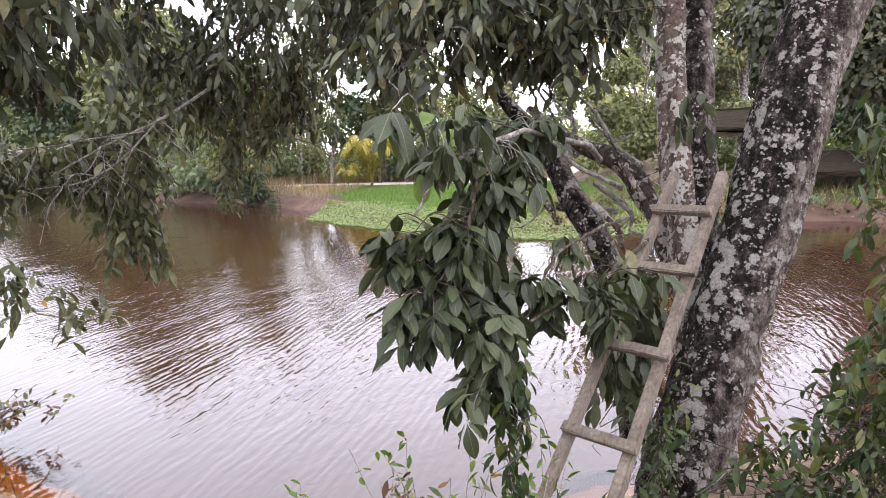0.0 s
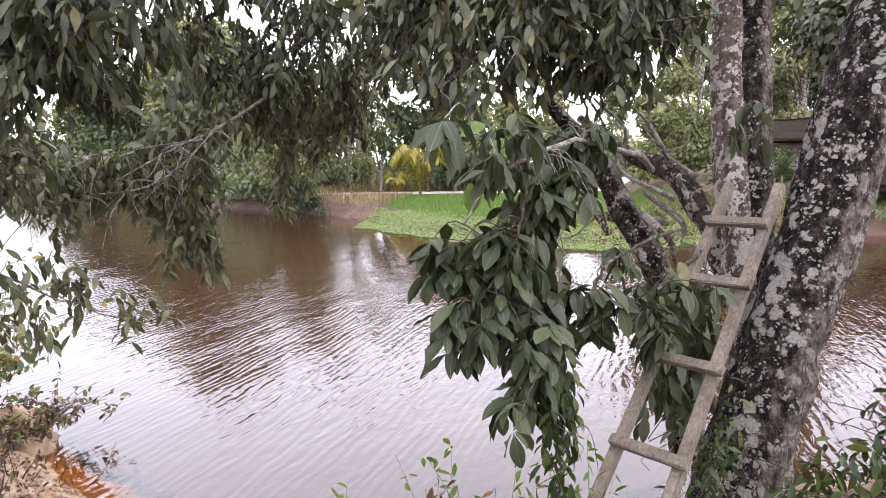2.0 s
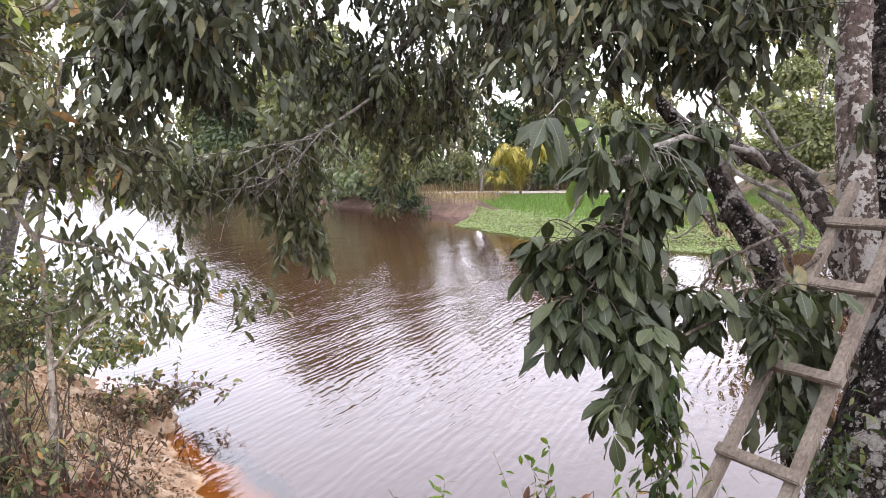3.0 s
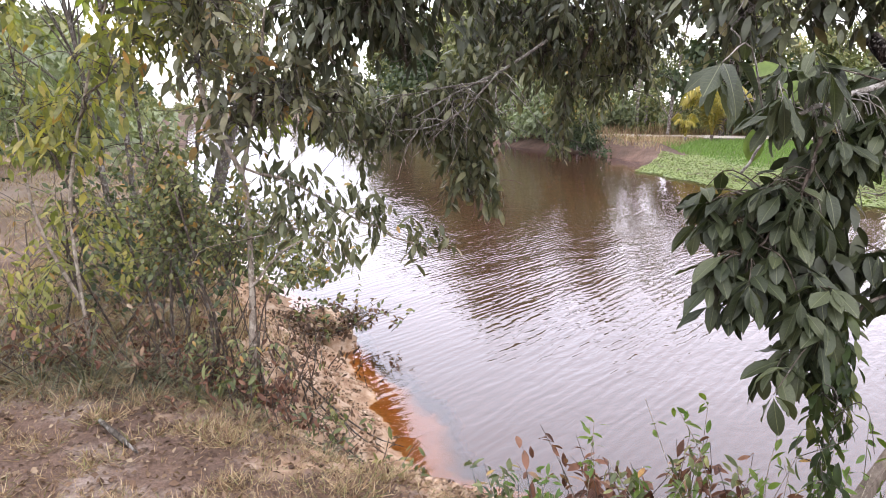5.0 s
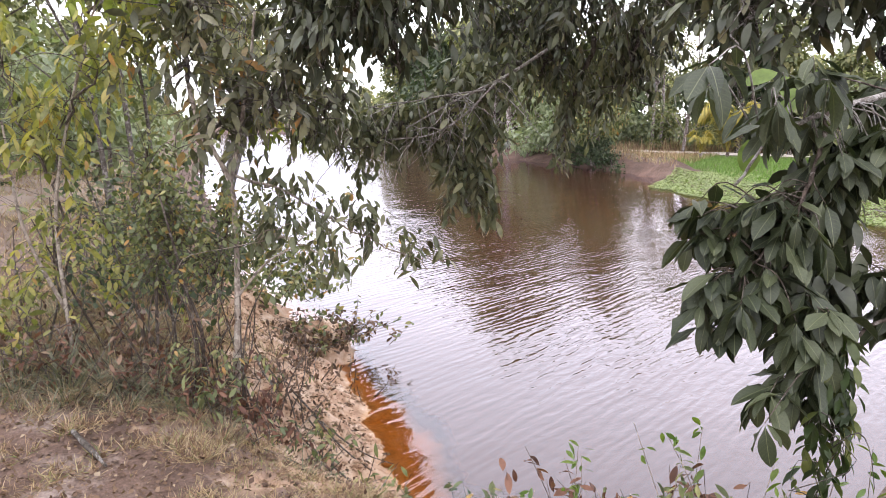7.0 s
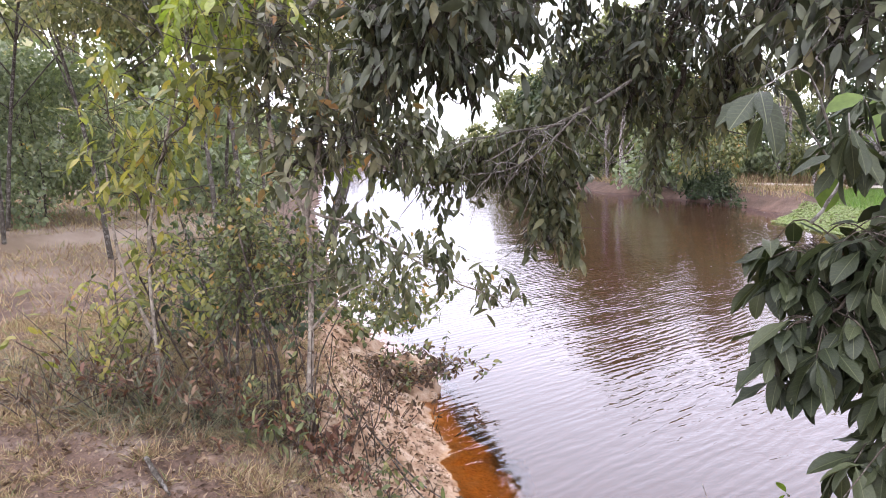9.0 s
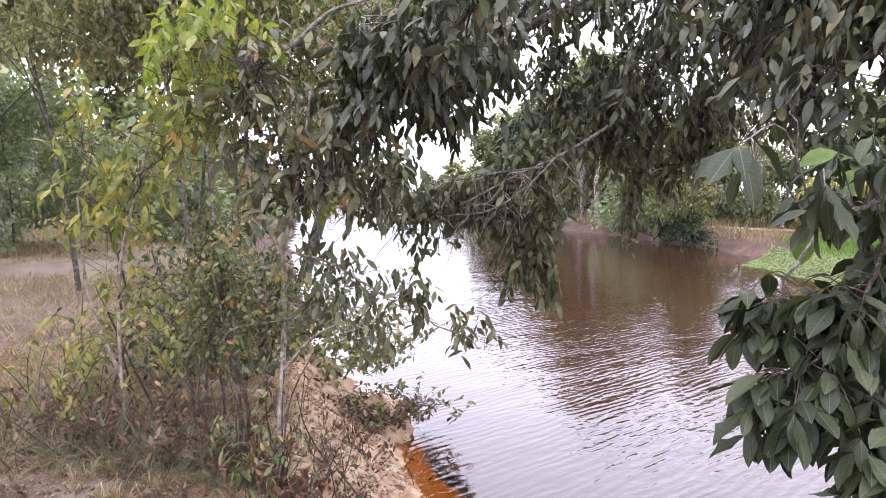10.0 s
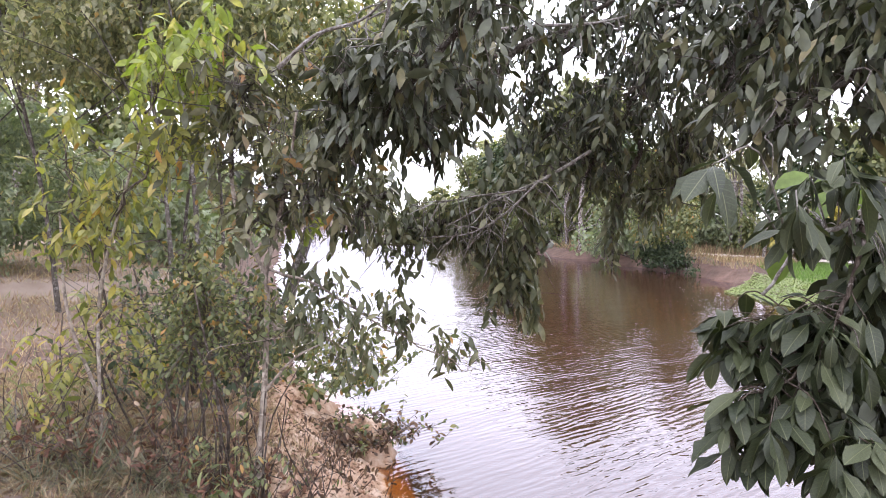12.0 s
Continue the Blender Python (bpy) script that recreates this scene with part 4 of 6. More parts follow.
bough(yellow, [(-3.7, 2.65, 2.3), (-3.4, 2.75, 2.65), (-3.15, 2.8, 2.8)], (0.42, 0.35, 0.3, 0.35), 42, 37, 0.105, 7, 0.55, 0.8, LEAF_YELLOW, LEAF_OVAL, 0.008, wood=BRUSH_TWIG)
bough(yellow, [(-3.85, 2.6, 2.0), (-4.0, 2.55, 2.4), (-4.1, 2.55, 2.7)], (0.42, 0.35, 0.35, 0.4), 38, 38, 0.105, 7, 0.55, 0.8, LEAF_YELLOW, LEAF_OVAL, 0.008, wood=BRUSH_TWIG)
bough(yellow, [(-3.75, 2.6, 1.6), (-3.8, 2.65, 2.1), (-3.7, 2.7, 2.5)], (0.42, 0.35, 0.3, 0.35), 20, 39, 0.095, 7, 0.55, 0.8, LEAF_YELLOW, LEAF_OVAL, 0.008, wood=BRUSH_TWIG)

green = thing("bushy_shrub", "dense small-leaved green shrub on the bank", "shrub")
g = Geo()
for k, (x, y) in enumerate(((-3.3, 2.9), (-3.15, 3.0), (-3.4, 3.05), (-3.05, 2.9), (-3.5, 2.95))):
    top = (x + RNG.normal() * 0.25, y + RNG.normal() * 0.2, 1.7 + 0.4 * RNG.random())
    tube(g, spline([(x, y, 0.5), (x + RNG.normal() * 0.05, y, 1.1), top], 12), [0.014, 0.005], 6, 0.1, 50 + k)
tagged(part("brushwood", g, BRUSH_TWIG, green), kind="stuff")
bough(green, [(-3.4, 3.0, 1.2), (-3.5, 3.0, 1.6), (-3.45, 3.0, 2.1)], (0.32, 0.3, 0.3, 0.2), 120, 41, 0.05, 7, 0.4, 0.8, LEAF_OLIVE, LEAF_BROAD, 0.010, wood=BRUSH_TWIG)
bough(green, [(-3.2, 2.95, 1.4), (-3.2, 2.95, 1.6), (-3.25, 2.95, 1.9)], (0.3, 0.3, 0.3, 0.25), 120, 42, 0.05, 7, 0.4, 0.8, LEAF_OLIVE, LEAF_BROAD, 0.008, wood=BRUSH_TWIG)
bough(green, [(-3.0, 3.0, 1.3), (-2.95, 3.05, 1.5), (-2.9, 3.1, 1.75)], (0.3, 0.3, 0.3, 0.25), 80, 43, 0.048, 7, 0.4, 0.8, LEAF_OLIVE, LEAF_BROAD, 0.008, wood=BRUSH_TWIG)


def thicket(name, label, x, y, count, tall, lean, seed, mat, leaf=0.0, leaves=0, r0=0.006, spread=0.25, lmat=None):
    """A clump of thin stems, bare or leafy."""
    rng = np.random.default_rng(seed)
    ob = thing(name, label, "shrub")
    g, lg = Geo(), Geo()
    for k in range(count):
        a = np.array([x + rng.normal() * spread * 0.5, y + rng.normal() * spread * 0.5, 0])
        a[2] = on_ground(a[0], a[1]) - 0.03
        t = tall * (0.5 + 0.7 * rng.random())
        b = a + np.array([rng.normal() * lean * t, rng.normal() * lean * t, t])
        m = (a + b) / 2 + rng.normal(size=3) * 0.06 * t
        line = tube(g, spline([a, m, b], 8), [r0, r0 * 0.4], 5)
        if leaves:
            i = rng.integers(2, 8, leaves)
            pos = line[i] + rng.normal(size=(leaves, 3)) * 0.015
            al = rng.normal(size=(leaves, 3)) + np.array([0, 0, -0.2])
            scatter(lg, LEAF, pos, al, rng.normal(size=(leaves, 3)) * 0.4 + np.array([0, 0, 1]), leaf * (0.6 + 0.6 * rng.random(leaves)))
    tagged(part("brushwood", g, mat, ob), kind="stuff")
    if leaves:
        tagged(part("leaves", lg, lmat or LEAF_OLIVE, ob), kind="stuff")
    return ob


thicket("thicket", "thin grey stems with withered brown leaves below the young tree", -2.95, 2.95, 14, 0.8, 0.22, 61, BRUSH_TWIG, 0.05, 7, 0.007, 0.5, LEAF_DEAD)
thicket("thicket", "grey leafless stems and reddish dead leaves on the slope", -2.75, 3.25, 9, 0.5, 0.3, 62, BRUSH_TWIG, 0.05, 8, 0.006, 0.5, LEAF_DEAD)
thicket("thicket", "dry brown brushwood beside the shrub", -3.6, 2.6, 24, 0.45, 0.5, 63, BRUSH_TWIG, 0.06, 7, 0.004, 0.7, LEAF_DEAD)
thicket("thicket", "low brush with withered leaves at the path", -3.9, 2.2, 34, 0.35, 0.6, 64, BRUSH_TWIG, 0.045, 8, 0.004, 0.7, LEAF_DEAD)
thicket("leafy_sapling", "low sapling with yellow-green leaves in dry grass", -3.95, 2.2, 8, 0.55, 0.6, 65, BRUSH_TWIG, 0.10, 9, 0.005, 0.3, LEAF_YELLOW)
thicket("leafy_sapling", "small sapling with yellowing leaves beside the path", -4.6, 2.7, 8, 0.6, 0.6, 66, BRUSH_TWIG, 0.10, 9, 0.005, 0.4, LEAF_YELLOW)
thicket("leafy_sapling", "low green herb under the young tree", -2.55, 2.75, 5, 0.26, 0.5, 67, BRUSH_TWIG, 0.08, 8, 0.004, 0.25, LEAF_OLIVE)
thicket("leafy_sapling", "green seedlings on the sandy slope", -2.25, 2.95, 5, 0.26, 0.5, 68, BRUSH_TWIG, 0.08, 7, 0.004, 0.3, LEAF_OLIVE)
thicket("thicket", "tangle of brown twigs on the earth clump", -3.5, 4.4, 26, 0.28, 0.5, 69, BRUSH_TWIG, 0.06, 6, 0.004, 0.6, LEAF_DEAD)

# weeds along the bank top
for k, (x, y, tall, n) in enumerate(((-0.52, 2.75, 0.42, 5), (-0.35, 2.6, 0.3, 9), (-0.05, 2.62, 0.42, 8), (0.1, 2.62, 0.34, 9), (0.28, 2.7, 0.35, 10), (-1.0, 2.55, 0.2, 8), (-0.75, 2.6, 0.22, 6))):
    thicket("weed", "thin green weed on the bank edge", x, y, n, tall * 1.25, 0.25, 80 + k, STEM, 0.06, 13, 0.003, 0.22, LEAF_OLIVE if k % 2 else LEAF_NEAR2)

# shrub at the foot of the big tree
right = thing("riverside_shrub", "bright green leafy shrub beside the big trunk", "shrub")
bough(right, [(1.75, 2.6, 0.75), (1.6, 2.5, 1.1), (1.55, 2.48, 1.4)], (0.35, 0.3, 0.25, 0.35), 115, 45, 0.08, 6, 0.4, 0.8, LEAF_MID, LEAF, 0.010, wood=BRUSH_TWIG)
bough(right, [(1.3, 2.5, 0.75), (1.3, 2.5, 0.95), (1.3, 2.45, 1.1)], (0.4, 0.3, 0.12, 0.2), 80, 46, 0.08, 6, 0.4, 0.8, LEAF_MID, LEAF, 0.008, wood=BRUSH_TWIG)
bough(right, [(1.85, 2.65, 0.8), (1.85, 2.65, 1.4), (1.7, 2.6, 1.75)], (0.22, 0.3, 0.2, 0.3), 75, 47, 0.085, 6, 0.4, 0.8, LEAF_MID, LEAF, 0.008, wood=BRUSH_TWIG)
bough(right, [(1.8, 2.7, 0.8), (2.0, 3.0, 1.9), (1.85, 3.02, 2.35)], (0.2, 0.3, 0.2, 0.3), 40, 48, 0.095, 6, 0.6, 0.7, LEAF_MID, LEAF, 0.008, wood=BRUSH_TWIG)
bough(right, [(0.95, 2.9, 0.75), (0.95, 3.0, 0.95), (1.0, 3.1, 1.1)], (0.25, 0.3, 0.15, 0.2), 40, 49, 0.07, 6, 0.4, 0.8, LEAF_MID, LEAF, 0.007, wood=BRUSH_TWIG)
# sprigs on the stems
bough(big, [(1.35, 3.9, 2.45), (1.33, 3.72, 2.5), (1.33, 3.64, 2.45)], (0.1, 0.08, 0.08, 0.1), 4, 51, 0.15, 5, 0.9, 0.5, thick=0.005)
# bare silvery twigs
g = Geo()
main = [tube(g, spline([(-1.5, 4.6, 2.8), (-1.75, 4.4, 2.6), (-2.0, 4.25, 2.46), (-2.28, 4.1, 2.28)], 26), [0.011, 0.009, 0.004], 8, 0.12, 26),
        tube(g, spline([(-1.75, 4.35, 2.58), (-1.92, 4.2, 2.36), (-2.1, 4.1, 2.24), (-2.4, 4.05, 2.2)], 26), [0.007, 0.006, 0.003], 7, 0.12, 27),
        tube(g, spline([(-1.8, 4.3, 2.53), (-2.1, 4.15, 2.48), (-2.6, 4.2, 2.4)], 26), [0.007, 0.005, 0.0025], 7, 0.12, 28)]
for k in range(34):
    a = main[k % 3][RNG.integers(5, 26)]
    d = np.array([RNG.normal() * 0.2 - 0.05, RNG.normal() * 0.12, RNG.normal() * 0.14 - 0.14])
    tw = tube(g, spline([a, a + d * 0.5 + RNG.normal(size=3) * 0.05, a + d + np.array([0, 0, -0.05])], 8), [0.0045, 0.002], 4)
    e = RNG.normal(size=3) * 0.07
    tube(g, spline([tw[4], tw[4] + e * 0.6, tw[4] + e + np.array([0, 0, -0.03])], 5), [0.004, 0.002], 4)
tagged(part("bare_branch", g, BARE, big, "bare silvery twigs"), kind="stuff")
g = Geo()
tube(g, spline([(0.95, 4.2, 2.3), (0.8, 3.8, 2.38), (0.64, 3.44, 2.4)], 14), [0.022, 0.014], 7, 0.12, 27)
part("bare_branch", g, BARE, big, "bare silvery twigs")
# broad fresh leaves lit from behind, on a thin shoot
fresh = Geo()
tube(fresh, spline([(0.36, 2.98, 2.44), (0.12, 2.95, 2.5), (-0.08, 2.88, 2.42)], 10), [0.004, 0.002], 5)
fresh_limb = part("shoot", fresh, BRUSH_TWIG, big)
for at_, along_, size_ in (((-0.02, 2.86, 2.51), (-0.5, -0.3, -0.15), 0.12), ((0.0, 2.88, 2.5), (0.25, -0.3, -0.6), 0.11), ((0.1, 2.9, 2.52), (0.2, -0.1, -0.8), 0.12), ((-0.08, 2.66, 2.28), (0.1, -0.15, -1.0), 0.12), ((0.06, 2.8, 2.42), (-0.6, -0.3, -0.5), 0.10)):
    g = Geo()
    scatter(g, LEAF_WIDE, [at_], [along_], np.array([[0.2, -0.6, 0.75]]), size_)
    part("leaf", g, LEAF_NEAR2, fresh_limb, "broad bright green leaf")
CURLS = ([(-2.34, 2.67, 3.04), (-2.19, 2.78, 3.21), (-2.02, 2.91, 3.29), (-1.89, 2.97, 3.41)], [(-2.05, 3.75, 3.42), (-1.64, 3.98, 3.47), (-1.32, 4.12, 3.48), (-1.17, 4.27, 3.54)], [(-1.89, 2.97, 3.41), (-1.94, 2.99, 3.26), (-2.02, 2.96, 3.15)])
for line in CURLS:
    g = Geo()
    limb = tube(g, spline(line, 20), [0.012, 0.009, 0.004], 7, 0.15, 31)
    for k in (4, 8, 11, 14, 17):
        d = RNG.normal(size=3) * 0.1 + np.array([0, 0, -0.12])
        tube(g, spline([limb[k], limb[k] + d * 0.5 + RNG.normal(size=3) * 0.04, limb[k] + d, limb[k] + d * 1.4 + RNG.normal(size=3) * 0.05], 8), [0.005, 0.002], 4)
    part("bare_branch", g, BARE, big, "bare silvery twigs")
# crown overhead, out of view, added to shade the boughs and bank
bough(big, [(2.6, 4.2, 4.6), (1.2, 4.6, 5.2), (-0.5, 4.8, 5.2)], (1.1, 1.1, 0.6, 0.5), 90, 54, 0.13)
bough(big, [(2.6, 4.2, 4.7), (1.5, 3.0, 5.3), (0.3, 1.8, 5.3)], (1.1, 1.1, 0.6, 0.5), 130, 55, 0.14)
bough(big, [(2.6, 4.2, 4.7), (3.2, 5.0, 5.2), (4.0, 5.5, 5.2)], (1.1, 1.1, 0.6, 0.7), 200, 56, 0.15)
bough(big, [(0.5, 2.6, 5.0), (-1.0, 2.4, 4.6), (-2.2, 2.5, 4.3)], (0.8, 0.8, 0.5, 0.4), 50, 57, 0.13)
# more of the veil that closes the top of the view
bough(big, [(-2.2, 2.95, 3.08), (-2.2, 3.01, 2.81), (-2.17, 3.07, 2.6)], (0.2, 0.22, 0.15, 0.16), 34, 641, 0.118)
bough(big, [(-1.94, 3.39, 3.2), (-2.0, 3.43, 2.85), (-1.96, 3.49, 2.6)], (0.2, 0.22, 0.15, 0.14), 34, 642, 0.118)
bough(big, [(-2.59, 3.89, 2.49), (-2.74, 3.78, 2.38), (-2.79, 3.73, 2.19)], (0.3, 0.25, 0.12, 0.2), 44, 643, 0.11, leaf=LEAF_OLIVE2)
bough(big, [(-0.6, 4.6, 3.6), (-1.0, 4.4, 3.3), (-1.2, 4.4, 3.1)], (0.5, 0.45, 0.4, 0.4), 60, 58, 0.11)
bough(big, [(-2.0, 4.7, 3.9), (-2.5, 4.6, 3.8), (-2.9, 4.5, 3.7)], (0.5, 0.5, 0.3, 0.35), 40, 59, 0.11)
bough(big, [(-0.2, 3.9, 3.6), (-0.4, 3.75, 3.2), (-0.5, 3.7, 2.95)], (0.4, 0.4, 0.35, 0.35), 80, 60, 0.11)

bough(big, [(0.5, 3.9, 3.5), (0.25, 3.6, 3.15), (0.12, 3.5, 2.95)], (0.35, 0.3, 0.3, 0.22), 75, 622, 0.118)
bough(big, [(0.0, 4.0, 3.5), (-0.25, 3.9, 3.15), (-0.4, 3.9, 3.0)], (0.32, 0.3, 0.3, 0.22), 55, 623, 0.115)
bough(big, [(0.51, 4.17, 3.20), (0.26, 4.07, 3.00), (0.11, 4.07, 2.80)], (0.3, 0.28, 0.25, 0.22), 70, 624, 0.115)
bough(big, [(0.9, 4.1, 3.1), (0.65, 4.0, 2.85), (0.52, 3.95, 2.7)], (0.3, 0.25, 0.25, 0.2), 45, 620, 0.11)
bough(big, [(0.9, 4.2, 3.6), (0.65, 4.1, 3.2), (0.5, 4.1, 2.9)], (0.35, 0.3, 0.35, 0.3), 80, 617, 0.11)
bough(big, [(1.2, 3.85, 3.6), (1.0, 3.75, 3.2), (0.9, 3.7, 2.95)], (0.25, 0.22, 0.3, 0.28), 60, 618, 0.11)
bough(big, [(1.9, 4.6, 3.9), (1.75, 4.5, 3.5), (1.65, 4.5, 3.2)], (0.25, 0.25, 0.25, 0.3), 30, 619, 0.12, leaf=LEAF_OLIVE2)

# ---------------------------------------------------------------- distant and middle trees
CLUMP = (np.array([(0, 0, 0), (0.45, 0.34, 0.06), (0.5, 0, -0.05), (0.45, -0.34, 0.06), (1, 0, -0.15)], float), np.array([(0, 2, 1), (0, 3, 2), (1, 2, 4), (2, 3, 4)]), np.zeros((0, 4), int))


def far_tree(name, label, tall, wide, seed, mat, count, leaf, low=0.25, bark=None, trunks=1, thick=0.16, tufts=False):
    """A tree of the background: trunk, limbs, and a crown of leaf clumps with gaps."""
    rng = np.random.default_rng(seed)
    ob = thing(name, label, "tree")
    g, lg = Geo(), Geo()
    lobes = 16
    c = np.stack([rng.normal(size=lobes) * wide * 0.45, rng.normal(size=lobes) * wide * 0.45, tall * (low + (1 - low) * rng.random(lobes) ** 0.8)], -1)
    c[:, :2] *= (1.15 - 0.6 * (c[:, 2:] / tall - low) / (1 - low))
    for k in range(trunks):
        lean = rng.normal(size=2) * 0.06 * tall
        foot = np.array([rng.normal() * 0.3 * (trunks > 1), rng.normal() * 0.3 * (trunks > 1), -0.4])
        line = tube(g, spline([foot, (lean[0] * 0.3 + foot[0], lean[1] * 0.3 + foot[1], tall * 0.3), (lean[0], lean[1], tall * 0.8)], 14), [thick, thick * 0.75, thick * 0.2], 8, 0.08, seed + k)
    for q in c:
        a = line[min(12, max(3, int(q[2] / tall * 12)))]
        tube(g, spline([a, (a + q) / 2 + np.array([0, 0, 0.05 * tall]), q], 6), [thick * 0.3, thick * 0.08], 5)
    part("trunk", g, bark or BARK, ob)
    pick = rng.integers(0, lobes, count)
    size = wide * (0.26 + 0.16 * rng.random(lobes))
    ball = sphere_points(count, rng, 0.4)
    pos = c[pick] + ball * size[pick, None] * np.array([1, 1, 0.8])
    along = ball * 0.6 + np.array([0, 0, -0.45]) + rng.normal(size=(count, 3)) * 0.45
    scatter(lg, CLUMP, pos, along, ball + np.array([0, 0, 0.6]) + rng.normal(size=(count, 3)) * 0.4, leaf * (0.6 + 0.7 * rng.random(count)))
    if tufts:
        lg, some = Geo(), slice(0, count // 7)
        place, way, face, long = rosettes(pos[some], unit(along[some]), rng, 7, leaf * 1.5, 0.75, 0.7, 0.2)
        scatter(lg, CLUMP, place, way, face, long, 0.85)
    tagged(part("crown", lg, mat, ob), kind="stuff")
    return ob


def stand(ob, x, y, turn=0.0, scale=1.0, sink=0.1):
    ob.matrix_basis = Matrix.Translation((x, y, on_ground(x, y) - sink)) @ Matrix.Rotation(turn, 4, "Z") @ Matrix.Scale(scale, 4)


# the leafy trees behind the shrubs
stand(far_tree("bank_tree", "olive-green leafy tree behind the shrubs", 6.2, 2.7, 301, LEAF_SOFT, 17000, 0.085, 0.48, TWIG, 2, 0.04, True), -7.4, 5.6)
stand(far_tree("bank_tree", "olive-green leafy tree with a dark trunk at the path", 6.8, 2.9, 302, LEAF_OLIVE, 20000, 0.09, 0.58, TWIG, 1, 0.04, True), -9.6, 5.4, 1.0)
stand(far_tree("bank_tree", "pale olive tree with fine leaves beyond the path", 8.0, 3.4, 303, LEAF_OLIVE, 26000, 0.11, 0.52, TWIG, 2, 0.04, True), -12.5, 5.0, 2.0)
stand(far_tree("bank_tree", "grey-olive tree leaning over the river", 7.5, 2.4, 304, LEAF_SOFT, 16000, 0.09, 0.5, TWIG, 2, 0.04, True), -10.6, 8.6, 2.6)

stand(far_tree("bush", "broad grey-green thorny bush beyond the path", 3.4, 2.6, 309, LEAF_GREY, 13000, 0.11, 0.02, TWIG, 4, 0.03), -14.6, 6.4, 0.7)
stand(far_tree("bush", "lower grey-green bush beside the thorny one", 2.6, 2.4, 335, LEAF_GREY, 9000, 0.11, 0.02, TWIG, 4, 0.03), -14.2, 4.2, 1.9)
stand(far_tree("bank_tree", "airy grey-olive tree at the water behind the shrubs", 6.5, 2.2, 310, LEAF_SOFT, 20000, 0.085, 0.4, TWIG, 1, 0.04, True), -8.6, 8.0, 0.4)
def leaning_tree(label, stem_line, lobes, seed, mat, count=1900):
    """A tall tree whose crown hangs out over the water."""
    ob = thing("leaning_tree", label, "tree")
    rng = np.random.default_rng(seed)
    g, lg = Geo(), Geo()
    stem = tube(g, spline(stem_line, 20), [0.13, 0.10, 0.05], 9, 0.08, seed)
    for cx, cy, cz, r in lobes:
        tip = np.array([cx, cy, cz])
        tube(g, spline([stem[14], (stem[14] + tip) / 2 + np.array([0, 0, 0.2]), tip], 7), [0.05, 0.012], 5)
        ball = sphere_points(count, rng, 0.4)
        scatter(lg, CLUMP, tip + ball * np.array([r, r, r * 0.8]), ball * 0.6 + np.array([0, 0, -0.5]) + rng.normal(size=ball.shape) * 0.5, ball + np.array([0, 0, 0.6]) + rng.normal(size=ball.shape) * 0.4, 0.1 + 0.1 * rng.random(count))
    part("trunk", g, TWIG, ob)
    tagged(part("crown", lg, mat, ob), kind="stuff")


# added, mostly hidden crown that keeps white sky out of the shallows' reflection
leaning_tree("tall olive-leaved tree added over the river to darken its reflection", [(-9.9, 9.9, 0.5), (-9.8, 10.6, 2.4), (-9.5, 11.8, 4.8), (-9.2, 13.2, 6.4)], ((-7.2, 11.5, 5.1, 0.9), (-7.9, 12.4, 5.8, 1.0), (-8.6, 13.0, 5.2, 1.0), (-9.4, 13.7, 5.5, 1.1), (-10.3, 14.5, 5.5, 1.1), (-8.5, 12.2, 6.5, 1.2), (-9.6, 13.2, 6.6, 1.2), (-10.8, 14.6, 6.5, 1.2), (-9.4, 11.4, 5.8, 1.1)), 314, LEAF_BROWN)
# dark tree at the right; leftmost crown lobes added to darken the water's reflection
leaning_tree("dark green tree leaning over the river beyond the trunk", [(9.4, 6.6, 0.4), (9.2, 8.2, 2.4), (8.8, 10.4, 3.9), (8.2, 12.2, 4.8)], ((5.7, 11.8, 4.5, 0.9), (6.4, 11.8, 4.3, 0.9), (6.6, 12.6, 5.3, 1.0), (7.1, 11.6, 3.7, 0.9), (7.8, 12.5, 4.5, 1.1), (8.7, 13.4, 4.1, 1.1), (7.5, 12.0, 5.4, 1.1), (8.9, 13.0, 5.6, 1.2), (9.6, 12.2, 4.6, 1.2), (9.2, 10.6, 4.6, 1.1)), 315, LEAF_DARK)
PROTO = [
    far_tree("far_tree", "leafy green tree on the river bank", 9.0, 3.4, 311, LEAF_FAR, 2500, 0.44, 0.05, BARK_PALE, 2, 0.16),
    far_tree("far_tree", "olive tree on the river bank", 10.5, 3.0, 312, LEAF_SOFT, 2500, 0.44, 0.05, BARK_PALE, 1, 0.16),
    far_tree("far_tree", "dark green tree on the river bank", 8.0, 3.6, 313, LEAF_DARK2, 2500, 0.44, 0.05, BARK, 2, 0.18),
]
BUSH = [
    far_tree("bush", "rounded grey-green bush on dry ground", 3.0, 2.2, 321, LEAF_GREY, 1700, 0.25, 0.05, BARK_PALE, 3, 0.05),
    far_tree("bush", "leafy green bush on the bank", 2.4, 2.0, 322, LEAF_FAR, 1700, 0.25, 0.05, BARK, 3, 0.05),
]
used = set()


def plant(kinds, k, x, y, scale, group):
    ob = kinds[k]
    r = RNG.random() * 6.28
    if id(ob) in used:
        ob = copy_thing(ob, Matrix.Identity(4))
    used.add(id(ob))
    tagged(ob, group=group)
    stand(ob, x, y, r, scale)


